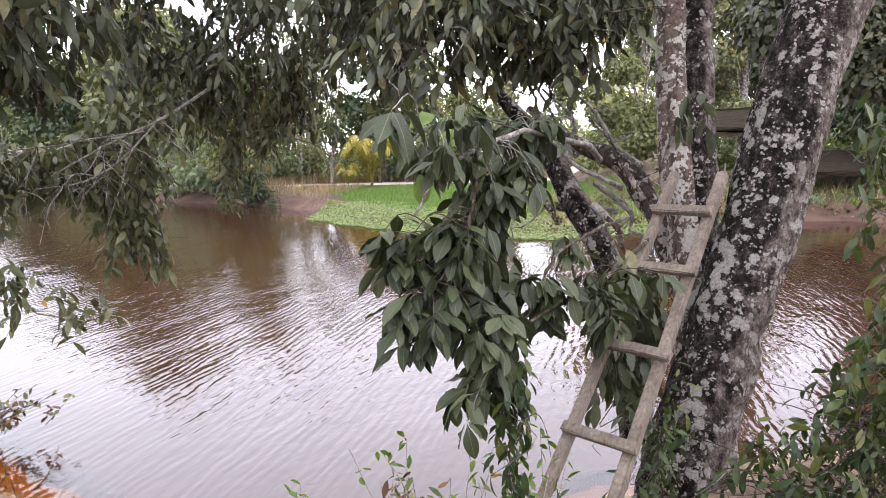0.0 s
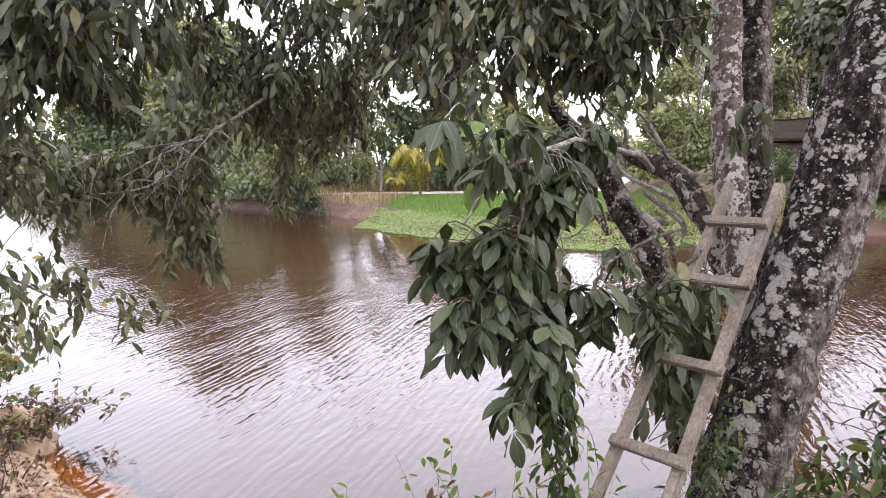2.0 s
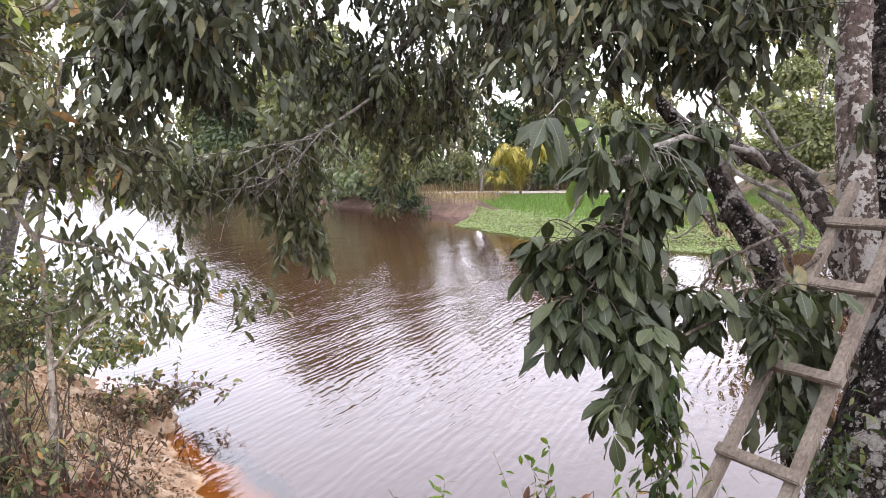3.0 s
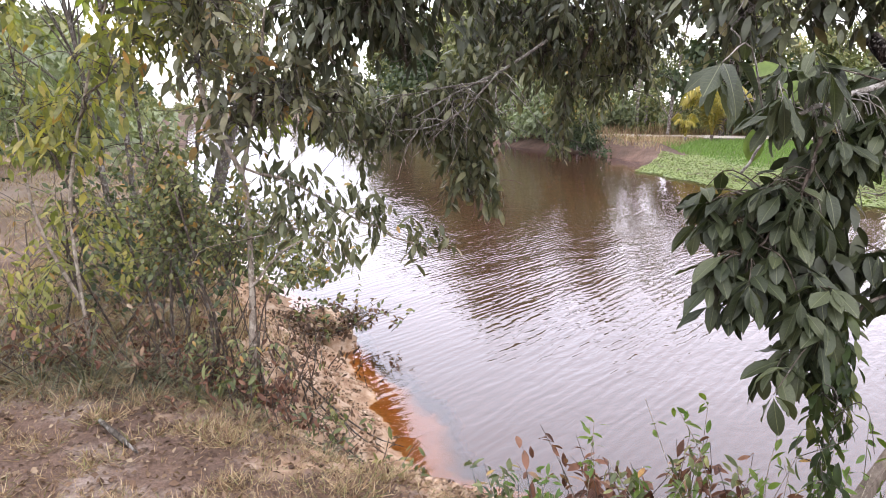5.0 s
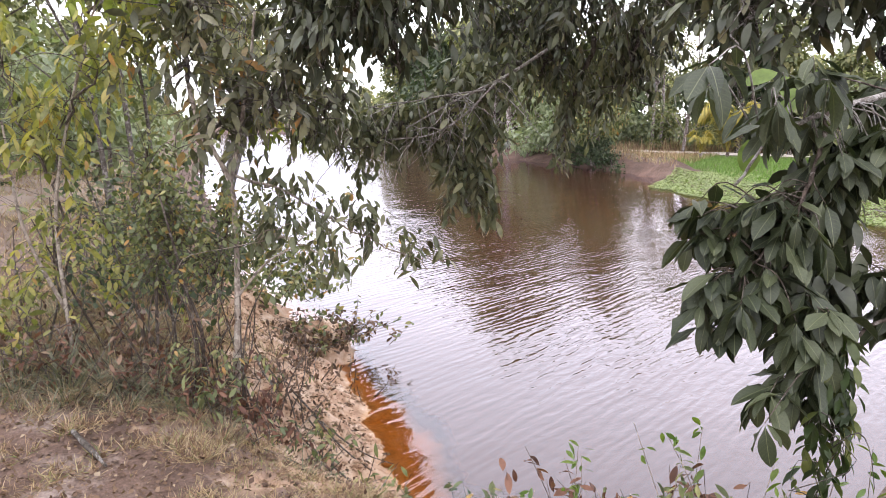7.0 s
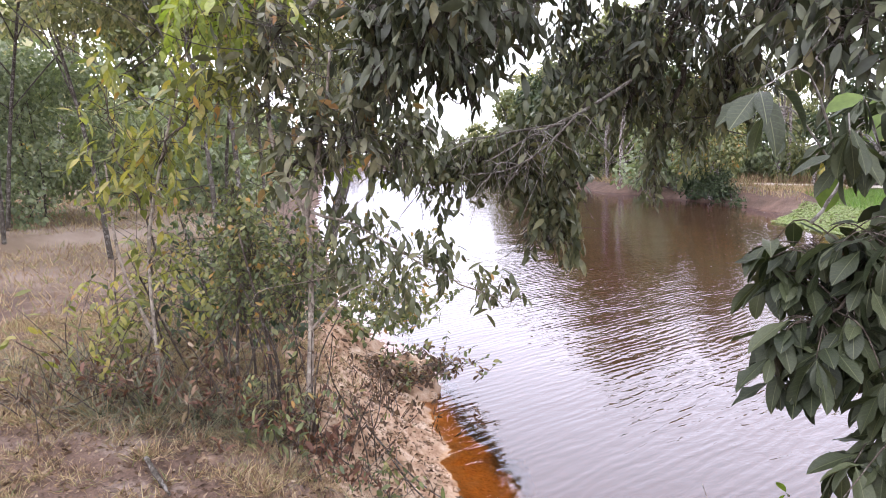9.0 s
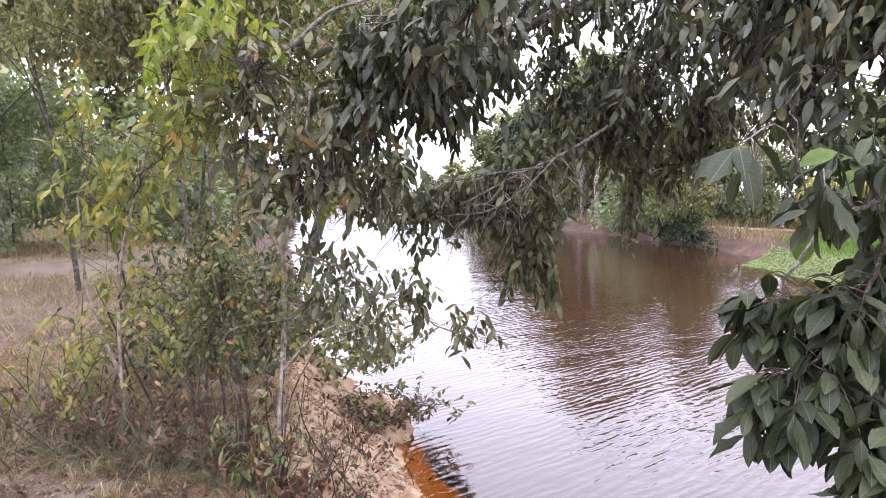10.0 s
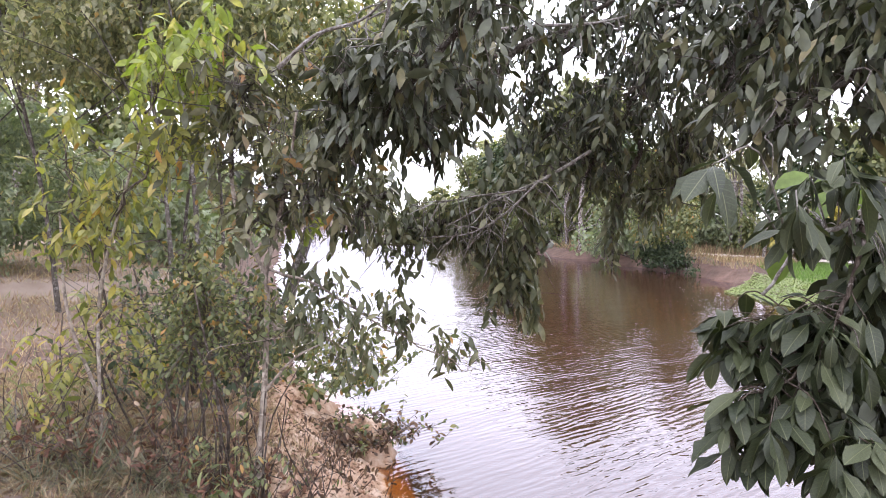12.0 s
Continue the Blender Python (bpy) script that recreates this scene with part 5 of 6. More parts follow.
def row(kinds, line, count, off, scatter_by, sizes, group, seed):
    """Plants along a line of the plan, off metres to its left."""
    rng = np.random.default_rng(seed)
    p = spline([(*q, 0) for q in line], 200)
    step = np.r_[0, np.cumsum(np.linalg.norm(np.diff(p, axis=0), axis=1))]
    for s in np.linspace(0, step[-1], count):
        q = np.array([np.interp(s, step, p[:, k]) for k in (0, 1)])
        e = np.array([np.interp(s + 0.5, step, p[:, k]) for k in (0, 1)]) - np.array([np.interp(s - 0.5, step, p[:, k]) for k in (0, 1)])
        nrm = np.array([-e[1], e[0]]) / max(np.linalg.norm(e), 1e-6)
        q = q + nrm * (off + abs(rng.normal()) * scatter_by) + rng.normal(size=2) * scatter_by * 0.4
        slant = -q[0] / q[1]
        open_sky = 20 < q[1] < 56 and (0.125 < slant < 0.285 if kinds is PROTO else 0.13 < slant < 0.275 and (q[1] < 38 or sizes[1] > 1.5))
        low_wood = kinds is PROTO and 20 < q[1] < 56 and (0.06 < q[0] / q[1] < 0.235 or 0.475 < q[0] / q[1] < 0.62)
        beach = kinds is BUSH and 34 < q[1] < 54 and -9 < q[0] < 8
        if shore(q[:1], q[1:2])[0] > 0.8 and not beach and not open_sky and not low_wood:
            low = 0.5 if q[1] > 48 and 0.635 < slant < 1.15 else 1.0
            plant(kinds, int(rng.integers(len(kinds))), q[0], q[1], low * (sizes[0] + (sizes[1] - sizes[0]) * rng.random()), group)


row(PROTO, [(-10.5, 36.5), (-17, 41), (-20, 43), (-28, 55), (-45, 72), (-70, 95)], 19, -3.0, 1.5, (0.9, 1.2), "trees on the far bank", 401)
row(PROTO, [(-14, 44), (-24, 54), (-36, 70), (-60, 96)], 13, -5.0, 3, (1.1, 1.4), "trees on the far bank", 402)
row(BUSH, [(-9.5, 35), (-17, 41), (-20, 43), (-28, 55), (-45, 72)], 26, -1.5, 0.8, (0.7, 1.3), "bushes on the far bank", 403)
row(BUSH, [(-6, 42), (-16, 50), (-30, 62), (-50, 86)], 16, -2, 2, (1.4, 2.2), "bushes on the far bank", 411)
row(BUSH, [(44, 40), (22, 39), (6, 42), (-6, 44)], 18, -2, 2, (1.0, 1.7), "bushes behind the beach", 412)
row(BUSH, [(44, 28), (24, 23.5), (16, 24)], 8, -1.5, 1, (0.7, 1.1), "bushes on the far bank", 413)
row(BUSH, [(-15, 13.5), (-18, 15), (-32, 27), (-60, 52), (-95, 86)], 30, 1.5, 0.8, (0.7, 1.3), "bushes on the near bank", 414)
row(BUSH, [(-34, -6), (-38, 6), (-36, 20)], 12, 0, 2, (1.4, 2.2), "bushes beyond the meadow", 415)
row(BUSH, [(-95, 86), (-100, 110), (-70, 110)], 10, 0, 2, (1.5, 2.4), "bushes at the river bend", 416)
row(PROTO, [(40, 48), (18, 46), (2, 48), (-10, 52)], 12, -3, 3, (0.9, 1.2), "trees behind the beach", 404)
row(PROTO, [(8, 80), (-14, 80), (-40, 84)], 26, 0, 2, (0.7, 0.9), "trees behind the beach", 419)
row(BUSH, [(10, 58), (-8, 57), (-24, 62)], 20, 0, 1.2, (1.1, 1.6), "bushes behind the beach", 420)
row(PROTO, [(42, 62), (22, 64), (2, 66)], 11, -2, 2, (0.8, 1.1), "trees behind the beach", 418)
row(PROTO, [(40, 30), (24, 27), (15, 26)], 7, -2, 1.5, (0.8, 1.1), "trees on the far bank", 405)
row(PROTO, [(-16, 13), (-30, 26), (-60, 52), (-95, 86)], 12, 5.0, 3, (0.8, 1.1), "trees on the near bank", 406)
row(PROTO, [(-95, 86), (-100, 110), (-70, 110)], 8, -2, 3, (1.0, 1.4), "trees at the river bend", 407)
row(BUSH, [(-30, 8), (-32, 14), (-30, 19)], 6, 0, 2, (1.3, 2.0), "bushes beyond the meadow", 408)
row(PROTO, [(-40, -10), (-46, 6), (-44, 20)], 8, 2, 3, (0.9, 1.2), "trees beyond the meadow", 409)
# unseen trees behind the camera, added to close the place and darken leaf gloss
row(PROTO, [(-22, -22), (0, -24), (24, -18), (34, -2)], 9, -2, 3, (0.9, 1.2), "trees behind the path", 410)

# ---------------------------------------------------------------- grass and litter
def grass(name, label, area, count, tall, wide, mat, seed, low, high=9.0, lean=0.5):
    rng = np.random.default_rng(seed)
    x = area[0] + (area[1] - area[0]) * rng.random(count)
    y = area[2] + (area[3] - area[2]) * rng.random(count)
    tuft = lumps(x, y, 0.6, seed + 1) + 0.7 * lumps(x, y, 0.22, seed + 2)
    d = shore(x, y)
    bare = np.exp(-(((x + 2.65) / 0.55) ** 2 + ((y - 1.95) / 0.28) ** 2))
    keep = (d > low) & (d < high) & (rng.random(count) < 0.58 + 1.4 * tuft - 0.75 * np.clip(bare, 0, 1))
    x, y, tuft = x[keep], y[keep], tuft[keep]
    pos = np.stack([x, y, height(x, y) - 0.01], -1)
    along = np.stack([rng.normal(size=len(x)) * lean, rng.normal(size=len(x)) * lean, np.ones(len(x))], -1)
    g = Geo()
    scatter(g, BLADE, pos, along, rng.normal(size=pos.shape), tall * (0.35 + 0.8 * rng.random(len(x))) * (0.8 + 0.8 * np.clip(tuft, 0, 1)), wide)
    return tagged(new(name, g.mesh(name, mat)), label, "grass", kind="stuff")


grass("dry_grass", "short dry brown grass on the path side", (-6.5, 0.8, 0.6, 5.0), 440000, 0.085, 0.05, GRASS_DRY, 501, 0.95, 9, 1.3)
grass("dry_grass", "taller dry grass under the shrubs", (-5.5, -3.1, 2.0, 4.6), 8000, 0.2, 0.02, GRASS_DRY, 502, 0.7, 9, 0.6)
grass("dry_grass", "dry meadow grass beyond the shrubs", (-22, -5, -1, 14), 130000, 0.15, 0.06, GRASS_DRY, 503, 1.0, 60, 0.8)
grass("green_grass", "bright green grass on the low spit", (-6.0, 9.5, 22, 46), 110000, 0.24, 0.09, GRASS_GREEN, 504, 2.2, 19.0, 0.5)
grass("dry_grass", "pale dry grass behind the beach", (-22, -5.2, 30, 48), 44000, 0.36, 0.07, GRASS_DRY, 505, 0.9, 20, 0.4)
grass("dry_grass", "pale dry grass behind the sandy track", (-16, 12, 52.5, 62), 24000, 0.8, 0.05, GRASS_DRY, 508, 1.3, 60, 0.4)

grass("dry_grass", "thin dry grass on the trodden path", (-6.5, 3.0, -2.5, 0.7), 110000, 0.10, 0.045, GRASS_DRY, 507, 0.9, 20, 1.0)
rng = np.random.default_rng(61)
n = 26000
x, y = -5.5 + 6.3 * rng.random(n), 1.2 + 4.2 * rng.random(n)
keep = shore(x, y) > 0.12
x, y = x[keep], y[keep]
g = Geo()
scatter(g, CLUMP, np.stack([x, y, height(x, y) + 0.012], -1), np.stack([rng.normal(size=len(x)), rng.normal(size=len(x)), 0.4 * rng.normal(size=len(x))], -1), np.stack([0.7 * rng.normal(size=len(x)), 0.7 * rng.normal(size=len(x)), np.ones(len(x))], -1), 0.01 + 0.036 * rng.random(len(x)) ** 1.8)
tagged(new("leaf_litter", g.mesh("leaf_litter", LEAF_DEAD)), "fallen brown leaves on the sandy bank", "leaves", kind="stuff")


# ---------------------------------------------------------------- earth clump at the water's edge
clump = thing("earth_clump", "lump of root-bound orange earth at the water", "earth")
g = Geo()
rng = np.random.default_rng(71)
u, v = np.meshgrid(np.linspace(0, 6.283, 40, endpoint=False), np.linspace(0.0, 1.57, 14))
rad = 1 + 0.22 * lumps(np.cos(u) * np.sin(v) * 2, np.sin(u) * np.sin(v) * 2 + v, 0.9, 72) + 0.05 * rng.normal(size=u.shape)
pts = np.stack([-4.05 + 0.34 * np.cos(u) * np.cos(v) * rad, 5.40 + 0.30 * np.sin(u) * np.cos(v) * rad, -0.12 + 0.46 * np.sin(v) * rad], -1).reshape(-1, 3)
i = (np.arange(13)[:, None] * 40 + np.arange(40)).ravel()
k = (np.arange(13)[:, None] * 40 + (np.arange(40) + 1) % 40).ravel()
g.add(pts, np.stack([i, k, k + 40, i + 40], -1))
part("earth", g, SOIL, clump)


def brush(parent, x, y, z, count, tall, lean, seed, spread, leaves, leaf, mat):
    rng = np.random.default_rng(seed)
    g, lg = Geo(), Geo()
    for _ in range(count):
        a = np.array([x + rng.normal() * spread, y + rng.normal() * spread, z - 0.08])
        t = tall * (0.4 + 0.8 * rng.random())
        b = a + np.array([rng.normal() * lean * t, rng.normal() * lean * t, t * (0.5 + 0.5 * rng.random())])
        line = tube(g, spline([a, (a + b) / 2 + rng.normal(size=3) * 0.08 * t, b], 7), [0.004, 0.0015], 4)
        i = rng.integers(1, 7, leaves)
        scatter(lg, LEAF_BROAD, line[i], rng.normal(size=(leaves, 3)) + np.array([0, 0, -0.4]), rng.normal(size=(leaves, 3)) * 0.5 + np.array([0, 0, 1]), leaf * (0.6 + 0.7 * rng.random(leaves)))
    tagged(part("brushwood", g, TWIG, parent), kind="stuff")
    tagged(part("leaves", lg, mat, parent), kind="stuff")


brush(clump, -4.02, 5.36, 0.28, 150, 0.2, 1.2, 73, 0.2, 9, 0.055, LEAF_DEAD)
brush(clump, -4.05, 5.42, 0.28, 50, 0.24, 1.0, 74, 0.2, 8, 0.06, LEAF_OLIVE)
# brush added along the bank so the shallows mirror something dark
for k, (x, y, z, tall) in enumerate(((-4.7, 5.7, 0.6, 0.45), (-5.6, 6.3, 0.6, 0.6), (-6.6, 6.9, 0.6, 1.0))):
    ob = thing("bank_brush", "leafy brush added on the steep bank to darken its reflection", "shrub")
    brush(ob, x, y, z, 60, tall, 0.6, 75 + k, 0.35, 12, 0.08, LEAF_OLIVE)

# ---------------------------------------------------------------- far bank: palm, water plants, hut, shed, tree
def palm(x, y, seed, fronds, reach, mat, label):
    rng = np.random.default_rng(seed)
    ob = thing("palm", label, "palm")
    z = on_ground(x, y)
    g = Geo()
    tube(g, spline([(x, y, z - 0.1), (x + 0.03, y, z + 0.35)], 5), [0.12, 0.08], 8, 0.1, seed)
    part("trunk", g, BARK_PALE, ob)
    for k in range(fronds):
        a = 6.283 * k / fronds + rng.normal() * 0.2
        d = np.array([np.cos(a), np.sin(a), 0])
        r = reach * (0.7 + 0.4 * rng.random())
        base = np.array([x, y, z + 0.3])
        line = spline([base, base + d * r * 0.16 + np.array([0, 0, r * 0.62]), base + d * r * 0.36 + np.array([0, 0, r * 0.98]), base + d * r * 0.62 + np.array([0, 0, r * 0.82])], 60)
        g = Geo()
        tube(g, line, [0.025, 0.006], 5)
        for s in (-1, 1):
            p = line[6:]
            t = unit(np.gradient(line, axis=0))[6:]
            side = np.cross(t, np.array([0, 0, 1.0])) * s
            scatter(g, LEAF_SLIM, p, side + t * 0.6 + np.array([0, 0, -0.45]) + rng.normal(size=p.shape) * 0.12, np.array([0, 0, 1.0]) + 0 * p, 0.55 * reach / 2.2, 0.3)
        part("frond", g, mat, ob)
    return ob


# sparse crowns added in the sky gap to break up its reflection
stand(far_tree("bank_tree", "airy pale tree behind the beach", 13.0, 3.6, 333, LEAF_SOFT, 5200, 0.2, 0.1, BARK_PALE, 2, 0.14), -10.6, 55.0, 0.6)
stand(far_tree("bank_tree", "airy olive tree behind the beach", 11.0, 3.0, 334, LEAF_FAR, 4200, 0.2, 0.1, BARK_PALE, 1, 0.14), -8.2, 52.0, 2.2)
palm(-4.5, 45, 91, 11, 2.9, PALM_GOLD, "young palm with golden yellow fronds behind the beach")
palm(-5.6, 42, 92, 7, 1.3, PALM_GOLD, "low withered palm with orange-yellow fronds")

rng = np.random.default_rng(93)
n = 130000
x, y = -7 + 16 * rng.random(n), 17 + 15 * rng.random(n)
d = shore(x, y)
keep = (d < 3.2 + lumps(x, y, 2, 96)) & (d > -1.1 + 0.6 * lumps(x, y, 3, 94)) & (x > -5.2)
x, y = x[keep], y[keep]
g = Geo()
m = len(x)
scatter(g, CLUMP, np.stack([x, y, np.maximum(height(x, y), 0.0) + 0.02 + 0.05 * rng.random(m)], -1), np.stack([rng.normal(size=m), rng.normal(size=m), 0.3 * rng.random(m)], -1), np.stack([0.3 * rng.normal(size=m), 0.3 * rng.normal(size=m), np.ones(m)], -1), 0.05 + 0.05 * rng.random(m))
tagged(new("water_plants", g.mesh("water_plants", MAT_GREEN)), "pale green floating plants along the spit", "plants", kind="stuff")

xs, ys = np.linspace(-16, 10, 70), np.linspace(48.5, 52.5, 9)
track_geo, _ = sheet(xs, ys, lambda x, y: height(x, y) + 0.03)
tagged(new("track", track_geo.mesh("track", TRACK)), "pale sandy track behind the green spit", "track", kind="structure")

hut = thing("hut", "open hut with a dark weathered roof and straw fringe", "hut", at=(11.7, 26.8, 0))
HZ = on_ground(11.7, 26.8)


def hut_board(name, a, b, wide, thick, across, mat, label=""):
    return board(name, hut, mat, plank(a, b, wide, thick, across, 5), label)


for px in (9.9, 13.5):
    for py in (25.6, 28.2):
        hut_board("post", (px, py, HZ - 0.2), (px, py, HZ + 2.2), 0.14, 0.14, (1, 0, 0), POST)
hut_board("beam", (9.5, 25.55, HZ + 1.75), (13.9, 25.55, HZ + 1.75), 0.16, 0.14, (0, 0, 1), POST)
hut_board("beam", (9.5, 28.25, HZ + 2.2), (13.9, 28.25, HZ + 2.2), 0.16, 0.14, (0, 0, 1), POST)
hut_board("roof", (9.2, 26.0, HZ + 2.35), (14.2, 26.0, HZ + 2.35), 2.2, 0.06, (0, 0.94, 0.35), ROOF, "dark weathered roof")
hut_board("roof", (9.2, 27.9, HZ + 2.35), (14.2, 27.9, HZ + 2.35), 2.2, 0.06, (0, 0.94, -0.35), ROOF, "dark weathered roof")
g = Geo()
rng = np.random.default_rng(95)
m = 900
scatter(g, BLADE, np.stack([9.3 + 4.8 * rng.random(m), 25.0 + 0.15 * rng.random(m), HZ + 1.98 + 0.08 * rng.random(m)], -1), np.stack([0.3 * rng.normal(size=m), -0.2 + 0.2 * rng.normal(size=m), -np.ones(m)], -1), rng.normal(size=(m, 3)), 0.35 + 0.25 * rng.random(m), 0.12)
fr = part("thatch_fringe", g, THATCH, hut, "ragged straw fringe")
tagged(fr, kind="stuff")
fence = thing("picket_fence", "weathered stick fence before the hut", "fence", at=(10.2, 25.0, 0))
for k in range(26):
    px = 9.4 + 0.17 * k + 0.03 * rng.normal()
    pz = on_ground(px, 25.0)
    board("picket", fence, POST, plank((px, 25.0, pz - 0.1), (px + 0.03 * rng.normal(), 25.0, pz + 0.85 + 0.1 * rng.normal()), 0.05, 0.04, (1, 0, 0), k))
board("rail", fence, POST, plank((9.3, 25.05, on_ground(10, 25) + 0.6), (13.9, 25.05, on_ground(10, 25) + 0.6), 0.06, 0.04, (0, 0, 1), 3))

shed = thing("shelter", "low thatched shelter on the edge of the far bank", "shelter", at=(13.2, 24.0, 0))
SZ = on_ground(13.2, 24.0)
for px, py, pz in ((12.0, 23.2, 0.7), (15.2, 23.2, 0.7), (12.0, 24.8, 1.3), (15.2, 24.8, 1.3)):
    board("post", shed, POST, plank((px, py, SZ - 0.4), (px, py, SZ + pz), 0.12, 0.12, (1, 0, 0), 4))
board("roof", shed, ROOF, plank((11.6, 24.0, SZ + 0.9), (14.6, 24.0, SZ + 0.9), 1.9, 0.16, (0, 0.93, 0.36), 6), "sagging straw roof")
g = Geo()
m = 2600
u, w = rng.random(m), rng.random(m)
scatter(g, BLADE, np.stack([11.5 + 3.2 * u, 23.0 + 1.9 * w, SZ + 0.62 + 0.72 * w + 0.05 * rng.random(m)], -1), np.stack([0.35 * rng.normal(size=m), -np.ones(m), -0.35 + 0.15 * rng.normal(size=m)], -1), np.array([0, 0.3, 1.0]) + rng.normal(size=(m, 3)) * 0.4, 0.3 + 0.3 * rng.random(m), 0.10)
tagged(part("straw", g, ROOF, shed, "ragged straw"), kind="stuff")
board("back_wall", shed, POST, plank((11.8, 24.9, SZ + 0.5), (15.4, 24.9, SZ + 0.5), 1.2, 0.08, (0, 0, 1), 7))

stand(far_tree("bank_tree", "broad dark tree with a thick grey trunk on the far bank", 6.0, 3.4, 305, LEAF_DARK2, 12000, 0.2, 0.42, BARK_PALE, 1, 0.34), 15.6, 23.8, 0.4)
stand(far_tree("bank_tree", "pale green tree behind the hut", 16.0, 2.6, 306, LEAF_SOFT, 22000, 0.2, 0.10, BARK_PALE, 1, 0.2), 13.7, 32.0, 0.9)
stand(far_tree("bank_tree", "pale green tree beside the hut", 11.0, 2.4, 307, LEAF_FAR, 17000, 0.2, 0.12, BARK_PALE, 1, 0.2), 11.6, 33.0, 0.2)
stand(far_tree("bank_tree", "two-stemmed tree at the edge of the far bank", 6.5, 3.4, 308, LEAF_OLIVE, 14000, 0.2, 0.3, BARK_PALE, 2, 0.2), -10.0, 36.0, 0.2)

stand(far_tree("bank_tree", "slim pale green tree behind the hut", 8.0, 2.0, 331, LEAF_FAR, 11000, 0.18, 0.12, BARK_PALE, 1, 0.15), 8.3, 30.0, 0.6)
stand(far_tree("bank_tree", "tall slim pale green tree behind the hut", 15.0, 1.9, 332, LEAF_SOFT, 15000, 0.2, 0.12, BARK_PALE, 1, 0.2), 15.3, 33.0, 1.6)
for bx, by in ((-11.2, 36.6), (-9.4, 35.2), (-10.2, 36.2)):
    stand(far_tree("bush", "dark tangled undergrowth at the foot of a tree", 1.3, 1.3, 340 + int(by), LEAF_DARK2, 1500, 0.16, 0.1, BARK, 3, 0.05), bx, by, bx)
# small growth and dead sticks down the sandy slope
for k, (x, y) in enumerate(((-2.35, 3.2), (-2.6, 3.6), (-3.0, 3.7), (-3.3, 4.1), (-2.2, 2.8), (-2.9, 3.4), (-1.6, 2.7), (-3.6, 4.6))):
    thicket("slope_weed", "small weeds and dead twigs on the sandy slope", x, y, 14 if k % 2 else 7, 0.2, 0.8, 900 + k, TWIG, 0.055, 6, 0.003, 0.3, LEAF_DEAD if k % 2 else LEAF_OLIVE)
rng = np.random.default_rng(97)
for k in range(14):
    x, y = -3.2 + 1.6 * rng.random(), 2.6 + 1.3 * rng.random()
    if shore(np.array([x]), np.array([y]))[0] < 0.25:
        continue
    a, r = rng.random() * 6.28, 0.12 + 0.25 * rng.random()
    p = [(x + r * s * np.cos(a), y + r * s * np.sin(a), on_ground(x + r * s * np.cos(a), y + r * s * np.sin(a)) + 0.012 + 0.02 * abs(s)) for s in (-1, -0.3, 0.4, 1)]
    g = Geo()
    tube(g, spline(p, 9), [0.008, 0.003], 5, 0.15, k)
    tagged(new("fallen_stick", g.mesh("fallen_stick", TWIG)), "dry grey stick lying on the bank", "stick", "sticks on the bank")

g = Geo()
tube(g, spline([(-2.9, 2.02, on_ground(-2.9, 2.02) + 0.02), (-2.7, 1.95, on_ground(-2.7, 1.95) + 0.03), (-2.5, 1.9, on_ground(-2.5, 1.9) + 0.02)], 10), [0.010, 0.013, 0.007], 7, 0.25, 44)
tagged(new("fallen_stick", g.mesh("fallen_stick", TWIG)), "short grey dead branch lying in dust", "stick", "sticks on the bank")


def tussock(g, x, y, tall, count, seed, wide=0.02):
    """A tuft of long arching blades."""
    rng = np.random.default_rng(seed)
    a = rng.random(count) * 6.283
    r = 0.09 * rng.random(count)
    px, py = x + r * np.cos(a), y + r * np.sin(a)
    lean = 0.25 + 1.3 * rng.random(count)
    scatter(g, ARCH, np.stack([px, py, height(px, py) - 0.02], -1), np.stack([lean * np.cos(a), lean * np.sin(a), np.ones(count)], -1), np.stack([-np.cos(a), -np.sin(a), np.ones(count)], -1), tall * (0.4 + 0.8 * rng.random(count)), wide)


s = np.linspace(0, 1, 6)
av = np.concatenate([np.stack([s * 0.92, w * (1 - s**2), -0.55 * s**2.2], -1) for w in (0.5, -0.5)])
ARCH = (av, np.zeros((0, 3), int), np.array([(i, i + 6, i + 7, i + 1) for i in range(5)]))
TUSSOCK = leaf_material("grey_green_blade", [(0.0, (0.065, 0.070, 0.048)), (0.6, (0.15, 0.15, 0.105)), (1.0, (0.30, 0.25, 0.19))], 0.6, 0.25)
g = Geo()
for k, (x, y, tall) in enumerate(((-3.45, 2.35, 0.45), (-3.7, 2.45, 0.5), (-3.3, 2.5, 0.4), (-3.95, 2.55, 0.45), (-3.15, 2.62, 0.35), (-3.6, 2.15, 0.35), (-4.3, 2.5, 0.4), (-3.0, 2.4, 0.25), (-4.1, 2.1, 0.3), (-4.8, 3.2, 0.4), (-3.9, 3.2, 0.4), (-2.72, 2.6, 0.22), (-2.4, 2.5, 0.18), (-1.9, 2.5, 0.18), (-3.3, 2.25, 0.3), (-3.75, 2.3, 0.35), (-4.4, 2.25, 0.35), (-4.7, 2.6, 0.4), (-3.2, 2.8, 0.3), (-4.9, 2.2, 0.3), (-2.9, 2.55, 0.22))):
    tussock(g, x, y, tall, 110, 700 + k)
tagged(new("tussocks", g.mesh("tussocks", TUSSOCK)), "grey-green tufts of long arching blades under shrubs", "grass", kind="stuff")
grass("dry_grass", "dry grass on the far bank below the hut", (3, 30, 20, 32), 30000, 0.4, 0.05, GRASS_DRY, 506, 0.9, 12, 0.5)
row(BUSH, [(26, 21.5), (16, 22.6), (8, 23.4), (3, 22.4)], 9, -1.2, 0.7, (0.25, 0.5), "bushes below the hut", 417)

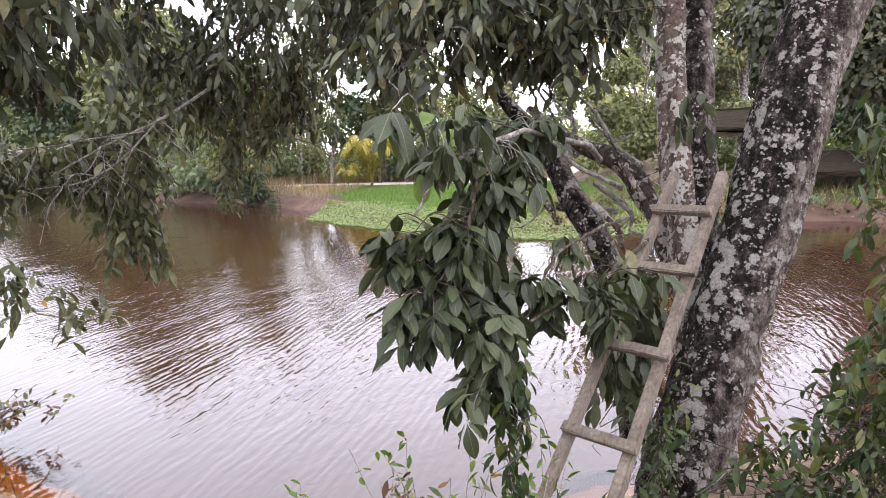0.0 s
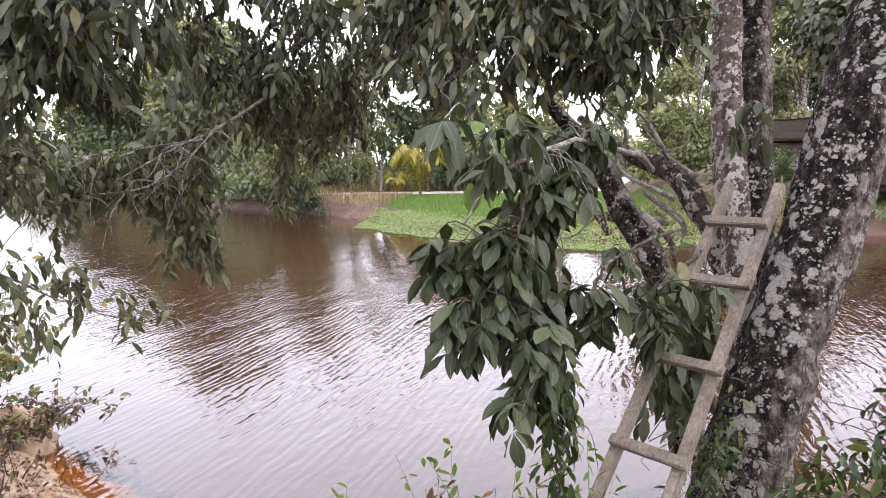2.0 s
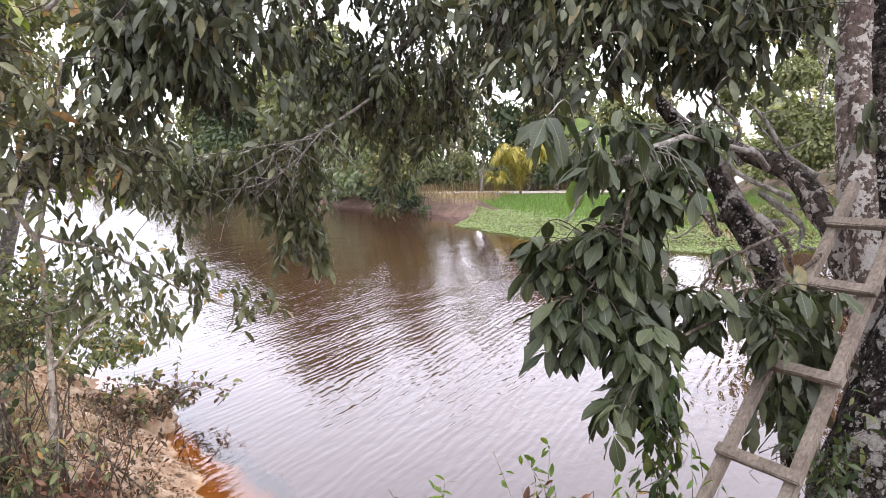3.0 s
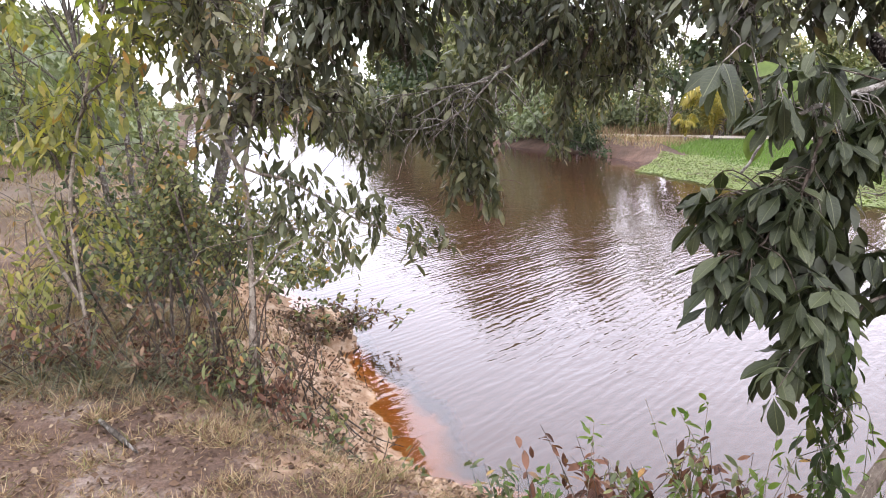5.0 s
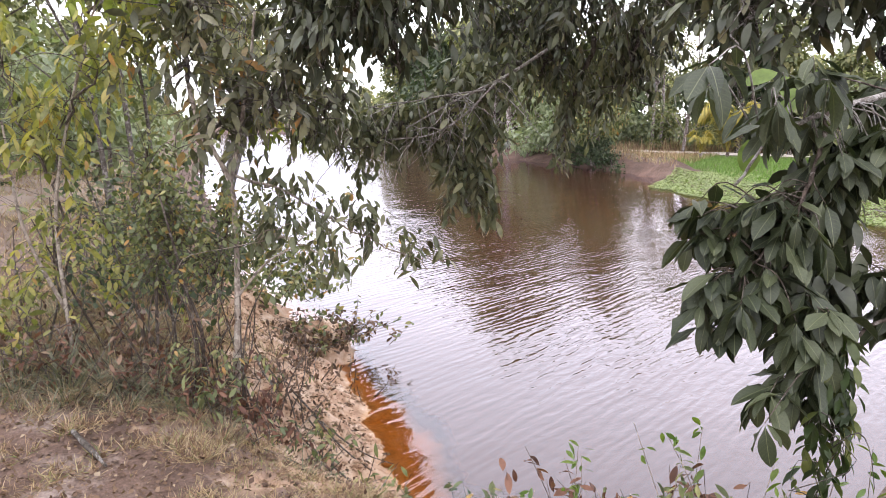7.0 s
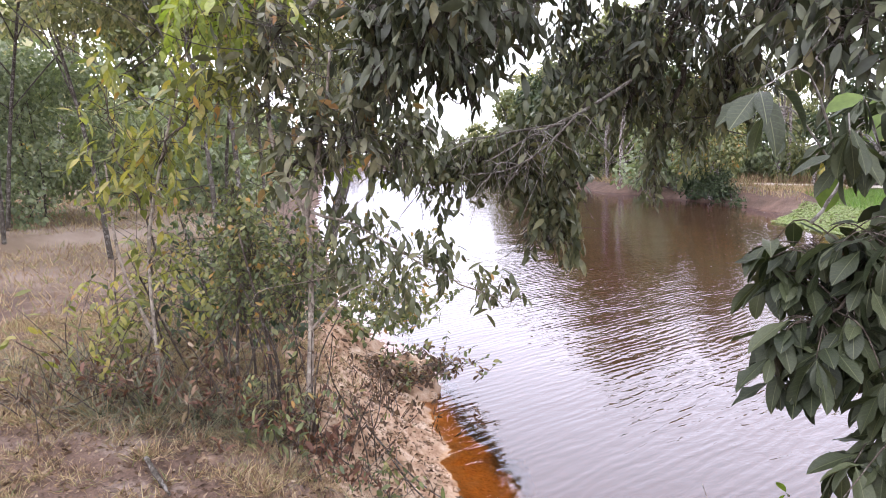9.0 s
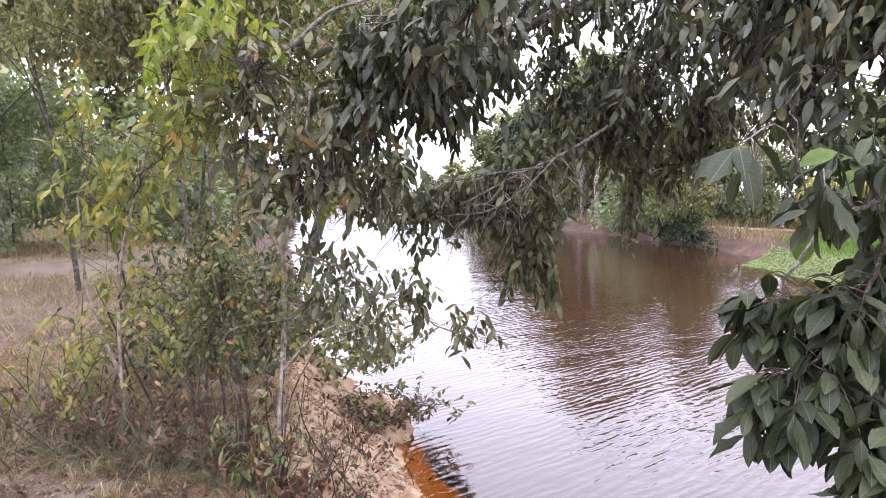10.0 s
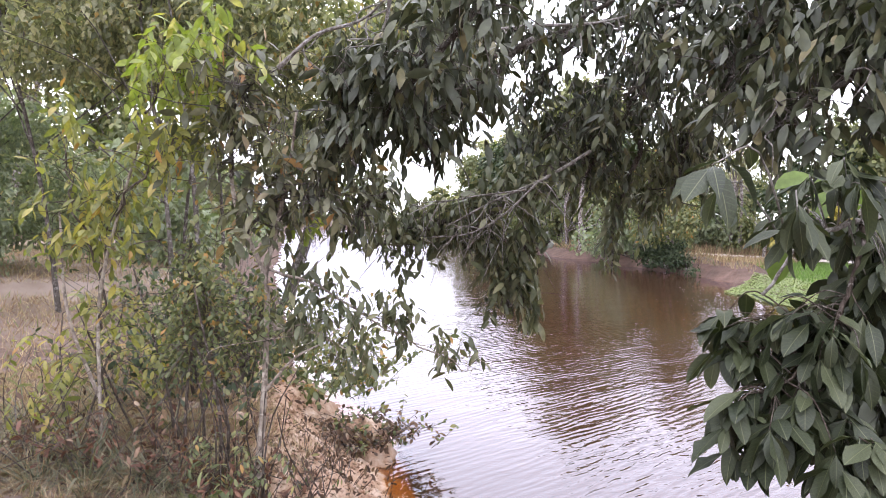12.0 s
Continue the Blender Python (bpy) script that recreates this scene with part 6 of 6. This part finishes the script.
# rust-red dead growth round the foot of the young tree
for k, (x, y, n, tall) in enumerate(((-2.62, 2.85, 18, 0.24), (-2.45, 2.75, 14, 0.22), (-2.95, 2.7, 14, 0.22), (-3.25, 2.65, 10, 0.24), (-2.3, 3.0, 8, 0.2), (-3.55, 2.45, 12, 0.24), (-3.05, 2.9, 14, 0.3), (-3.4, 2.75, 12, 0.3), (-3.85, 2.5, 12, 0.28), (-4.25, 2.35, 12, 0.26), (-2.72, 3.05, 12, 0.26))):
    thicket("dead_brush", "low brush with hanging rust-brown dead leaves", x, y, n, tall, 0.5, 960 + k, BRUSH_TWIG, 0.065, 7, 0.004, 0.3, LEAF_RUST)


def pinnate(name, label, x, y, stems, tall, fronds, seed, mat, leaf=0.075, reach=0.36):
    """A shrub of thin stems bearing feather-like compound leaves."""
    rng = np.random.default_rng(seed)
    ob = thing(name, label, "shrub", "feather-leaved shrubs")
    z = on_ground(x, y)
    g, lg = Geo(), Geo()
    for _ in range(stems):
        top = np.array([x + rng.normal() * 0.22, y + rng.normal() * 0.18, z + tall * (0.75 + 0.3 * rng.random())])
        foot = np.array([x + rng.normal() * 0.08, y + rng.normal() * 0.08, z - 0.05])
        line = tube(g, spline([foot, (foot + top) / 2 + rng.normal(size=3) * 0.05, top], 14), [0.009, 0.004], 5)
        for _ in range(fronds):
            a = line[rng.integers(5, 14)]
            t = rng.random() * 6.283
            d = np.array([np.cos(t), np.sin(t), 0.15])
            r = reach * (0.7 + 0.5 * rng.random())
            rib = spline([a, a + d * r * 0.55 + np.array([0, 0, 0.05]), a + d * r + np.array([0, 0, -0.10 - 0.12 * rng.random()])], 10)
            tube(g, rib, [0.003, 0.0015], 4)
            run = unit(np.gradient(rib, axis=0))[2:]
            side = unit(np.cross(run, np.array([0, 0, 1.0])))
            for s in (-1, 1):
                scatter(lg, LEAF, rib[2:], side * s + run * 0.35 + np.array([0, 0, -0.35]) + rng.normal(size=run.shape) * 0.12, np.array([0, 0, 1.0]) + rng.normal(size=run.shape) * 0.2, leaf * (0.75 + 0.4 * rng.random(len(run))))
    tagged(part("brushwood", g, BRUSH_TWIG, ob), kind="stuff")
    tagged(part("leaves", lg, mat, ob), kind="stuff")


pinnate("feather_leaved_shrub", "thin shrub with feathery yellow-green compound leaves", -4.15, 2.7, 3, 1.0, 6, 981, LEAF_YELLOW)
pinnate("feather_leaved_shrub", "thin shrub with feathery yellow-green compound leaves", -3.8, 2.85, 3, 0.9, 5, 982, LEAF_YELLOW)
pinnate("feather_leaved_shrub", "small bright fern-like shrub at the young tree", -2.85, 2.72, 3, 0.3, 6, 984, LEAF_OLIVE, 0.05, 0.2)

# dense brush between the shrubs and the river
for k, (x, y, tall) in enumerate(((-5.0, 4.3, 1.5), (-5.9, 5.0, 1.6), (-6.9, 5.6, 1.5), (-4.6, 3.8, 0.9))):
    ob = thing("bank_brush", "shaded dark green brush behind the shrubs", "shrub")
    brush(ob, x, y, on_ground(x, y), 60, tall, 0.45, 985 + k, 0.35, 14, 0.075, LEAF_DARK2 if k % 2 else LEAF_OLIVE)

# clods of sand on the eroded slope
rng = np.random.default_rng(98)
x, y = -5.0 + 4.2 * rng.random(14000), 2.4 + 3.2 * rng.random(14000)
d = shore(x, y)
keep = (d > 0.03) & (d < 1.1) & (lumps(x, y, 0.5, 99) > -0.1)
x, y = x[keep], y[keep]
base = unit(np.array([(1, 0, 0), (-1, 0, 0), (0, 1, 0), (0, -1, 0), (0, 0, 1), (0, 0, -1)], float))
faces = np.array([(0, 2, 4), (2, 1, 4), (1, 3, 4), (3, 0, 4), (2, 0, 5), (1, 2, 5), (3, 1, 5), (0, 3, 5)])
g = Geo()
size = 0.006 + 0.028 * rng.random(len(x)) ** 3
h = height(x, y)
for px, py, pz, s in zip(x, y, h, size):
    g.add(base * (s * (0.6 + 0.7 * rng.random((6, 1)))) * np.array([1.2, 1.0, 0.7]) + np.array([px, py, pz + s * 0.2]), np.zeros((0, 4), int), faces)
tagged(new("sand_clods", g.mesh("sand_clods", SOIL)), "small clods of pale orange sand on the slope", "sand", kind="stuff")

# driftwood litter and low plants on the far bank
rng = np.random.default_rng(131)
x, y = 3 + 22 * rng.random(9000), 19.5 + 6.5 * rng.random(9000)
d = shore(x, y)
keep = (d > 0.1) & (d < 3.2) & (lumps(x, y, 2.2, 132) > -0.15)
x, y = x[keep], y[keep]
g = Geo()
m = len(x)
scatter(g, LEAF_BROAD, np.stack([x, y, height(x, y) + 0.03], -1), rng.normal(size=(m, 3)) * np.array([1, 1, 0.5]), np.array([0, 0, 1.0]) + rng.normal(size=(m, 3)) * 0.6, 0.06 + 0.16 * rng.random(m) ** 2)
tagged(new("leaf_litter", g.mesh("leaf_litter", LEAF_DEAD)), "brown leaf litter on the far river bank", "leaves", kind="stuff")
grass("low_plants", "low green plants on the far bank below the hut", (4, 24, 20, 26), 16000, 0.3, 0.09, GRASS_GREEN, 133, 0.5, 3.5, 0.7)

# withered weeds on the bank edge
for k, (x, y) in enumerate(((-0.53, 2.73), (-0.31, 2.84), (-0.11, 2.94))):
    thicket("dead_brush", "low brush with rust-brown dead leaves at the bank edge", x, y, 16, 0.36, 0.5, 970 + k, BRUSH_TWIG, 0.085, 8, 0.003, 0.3, LEAF_RUST)
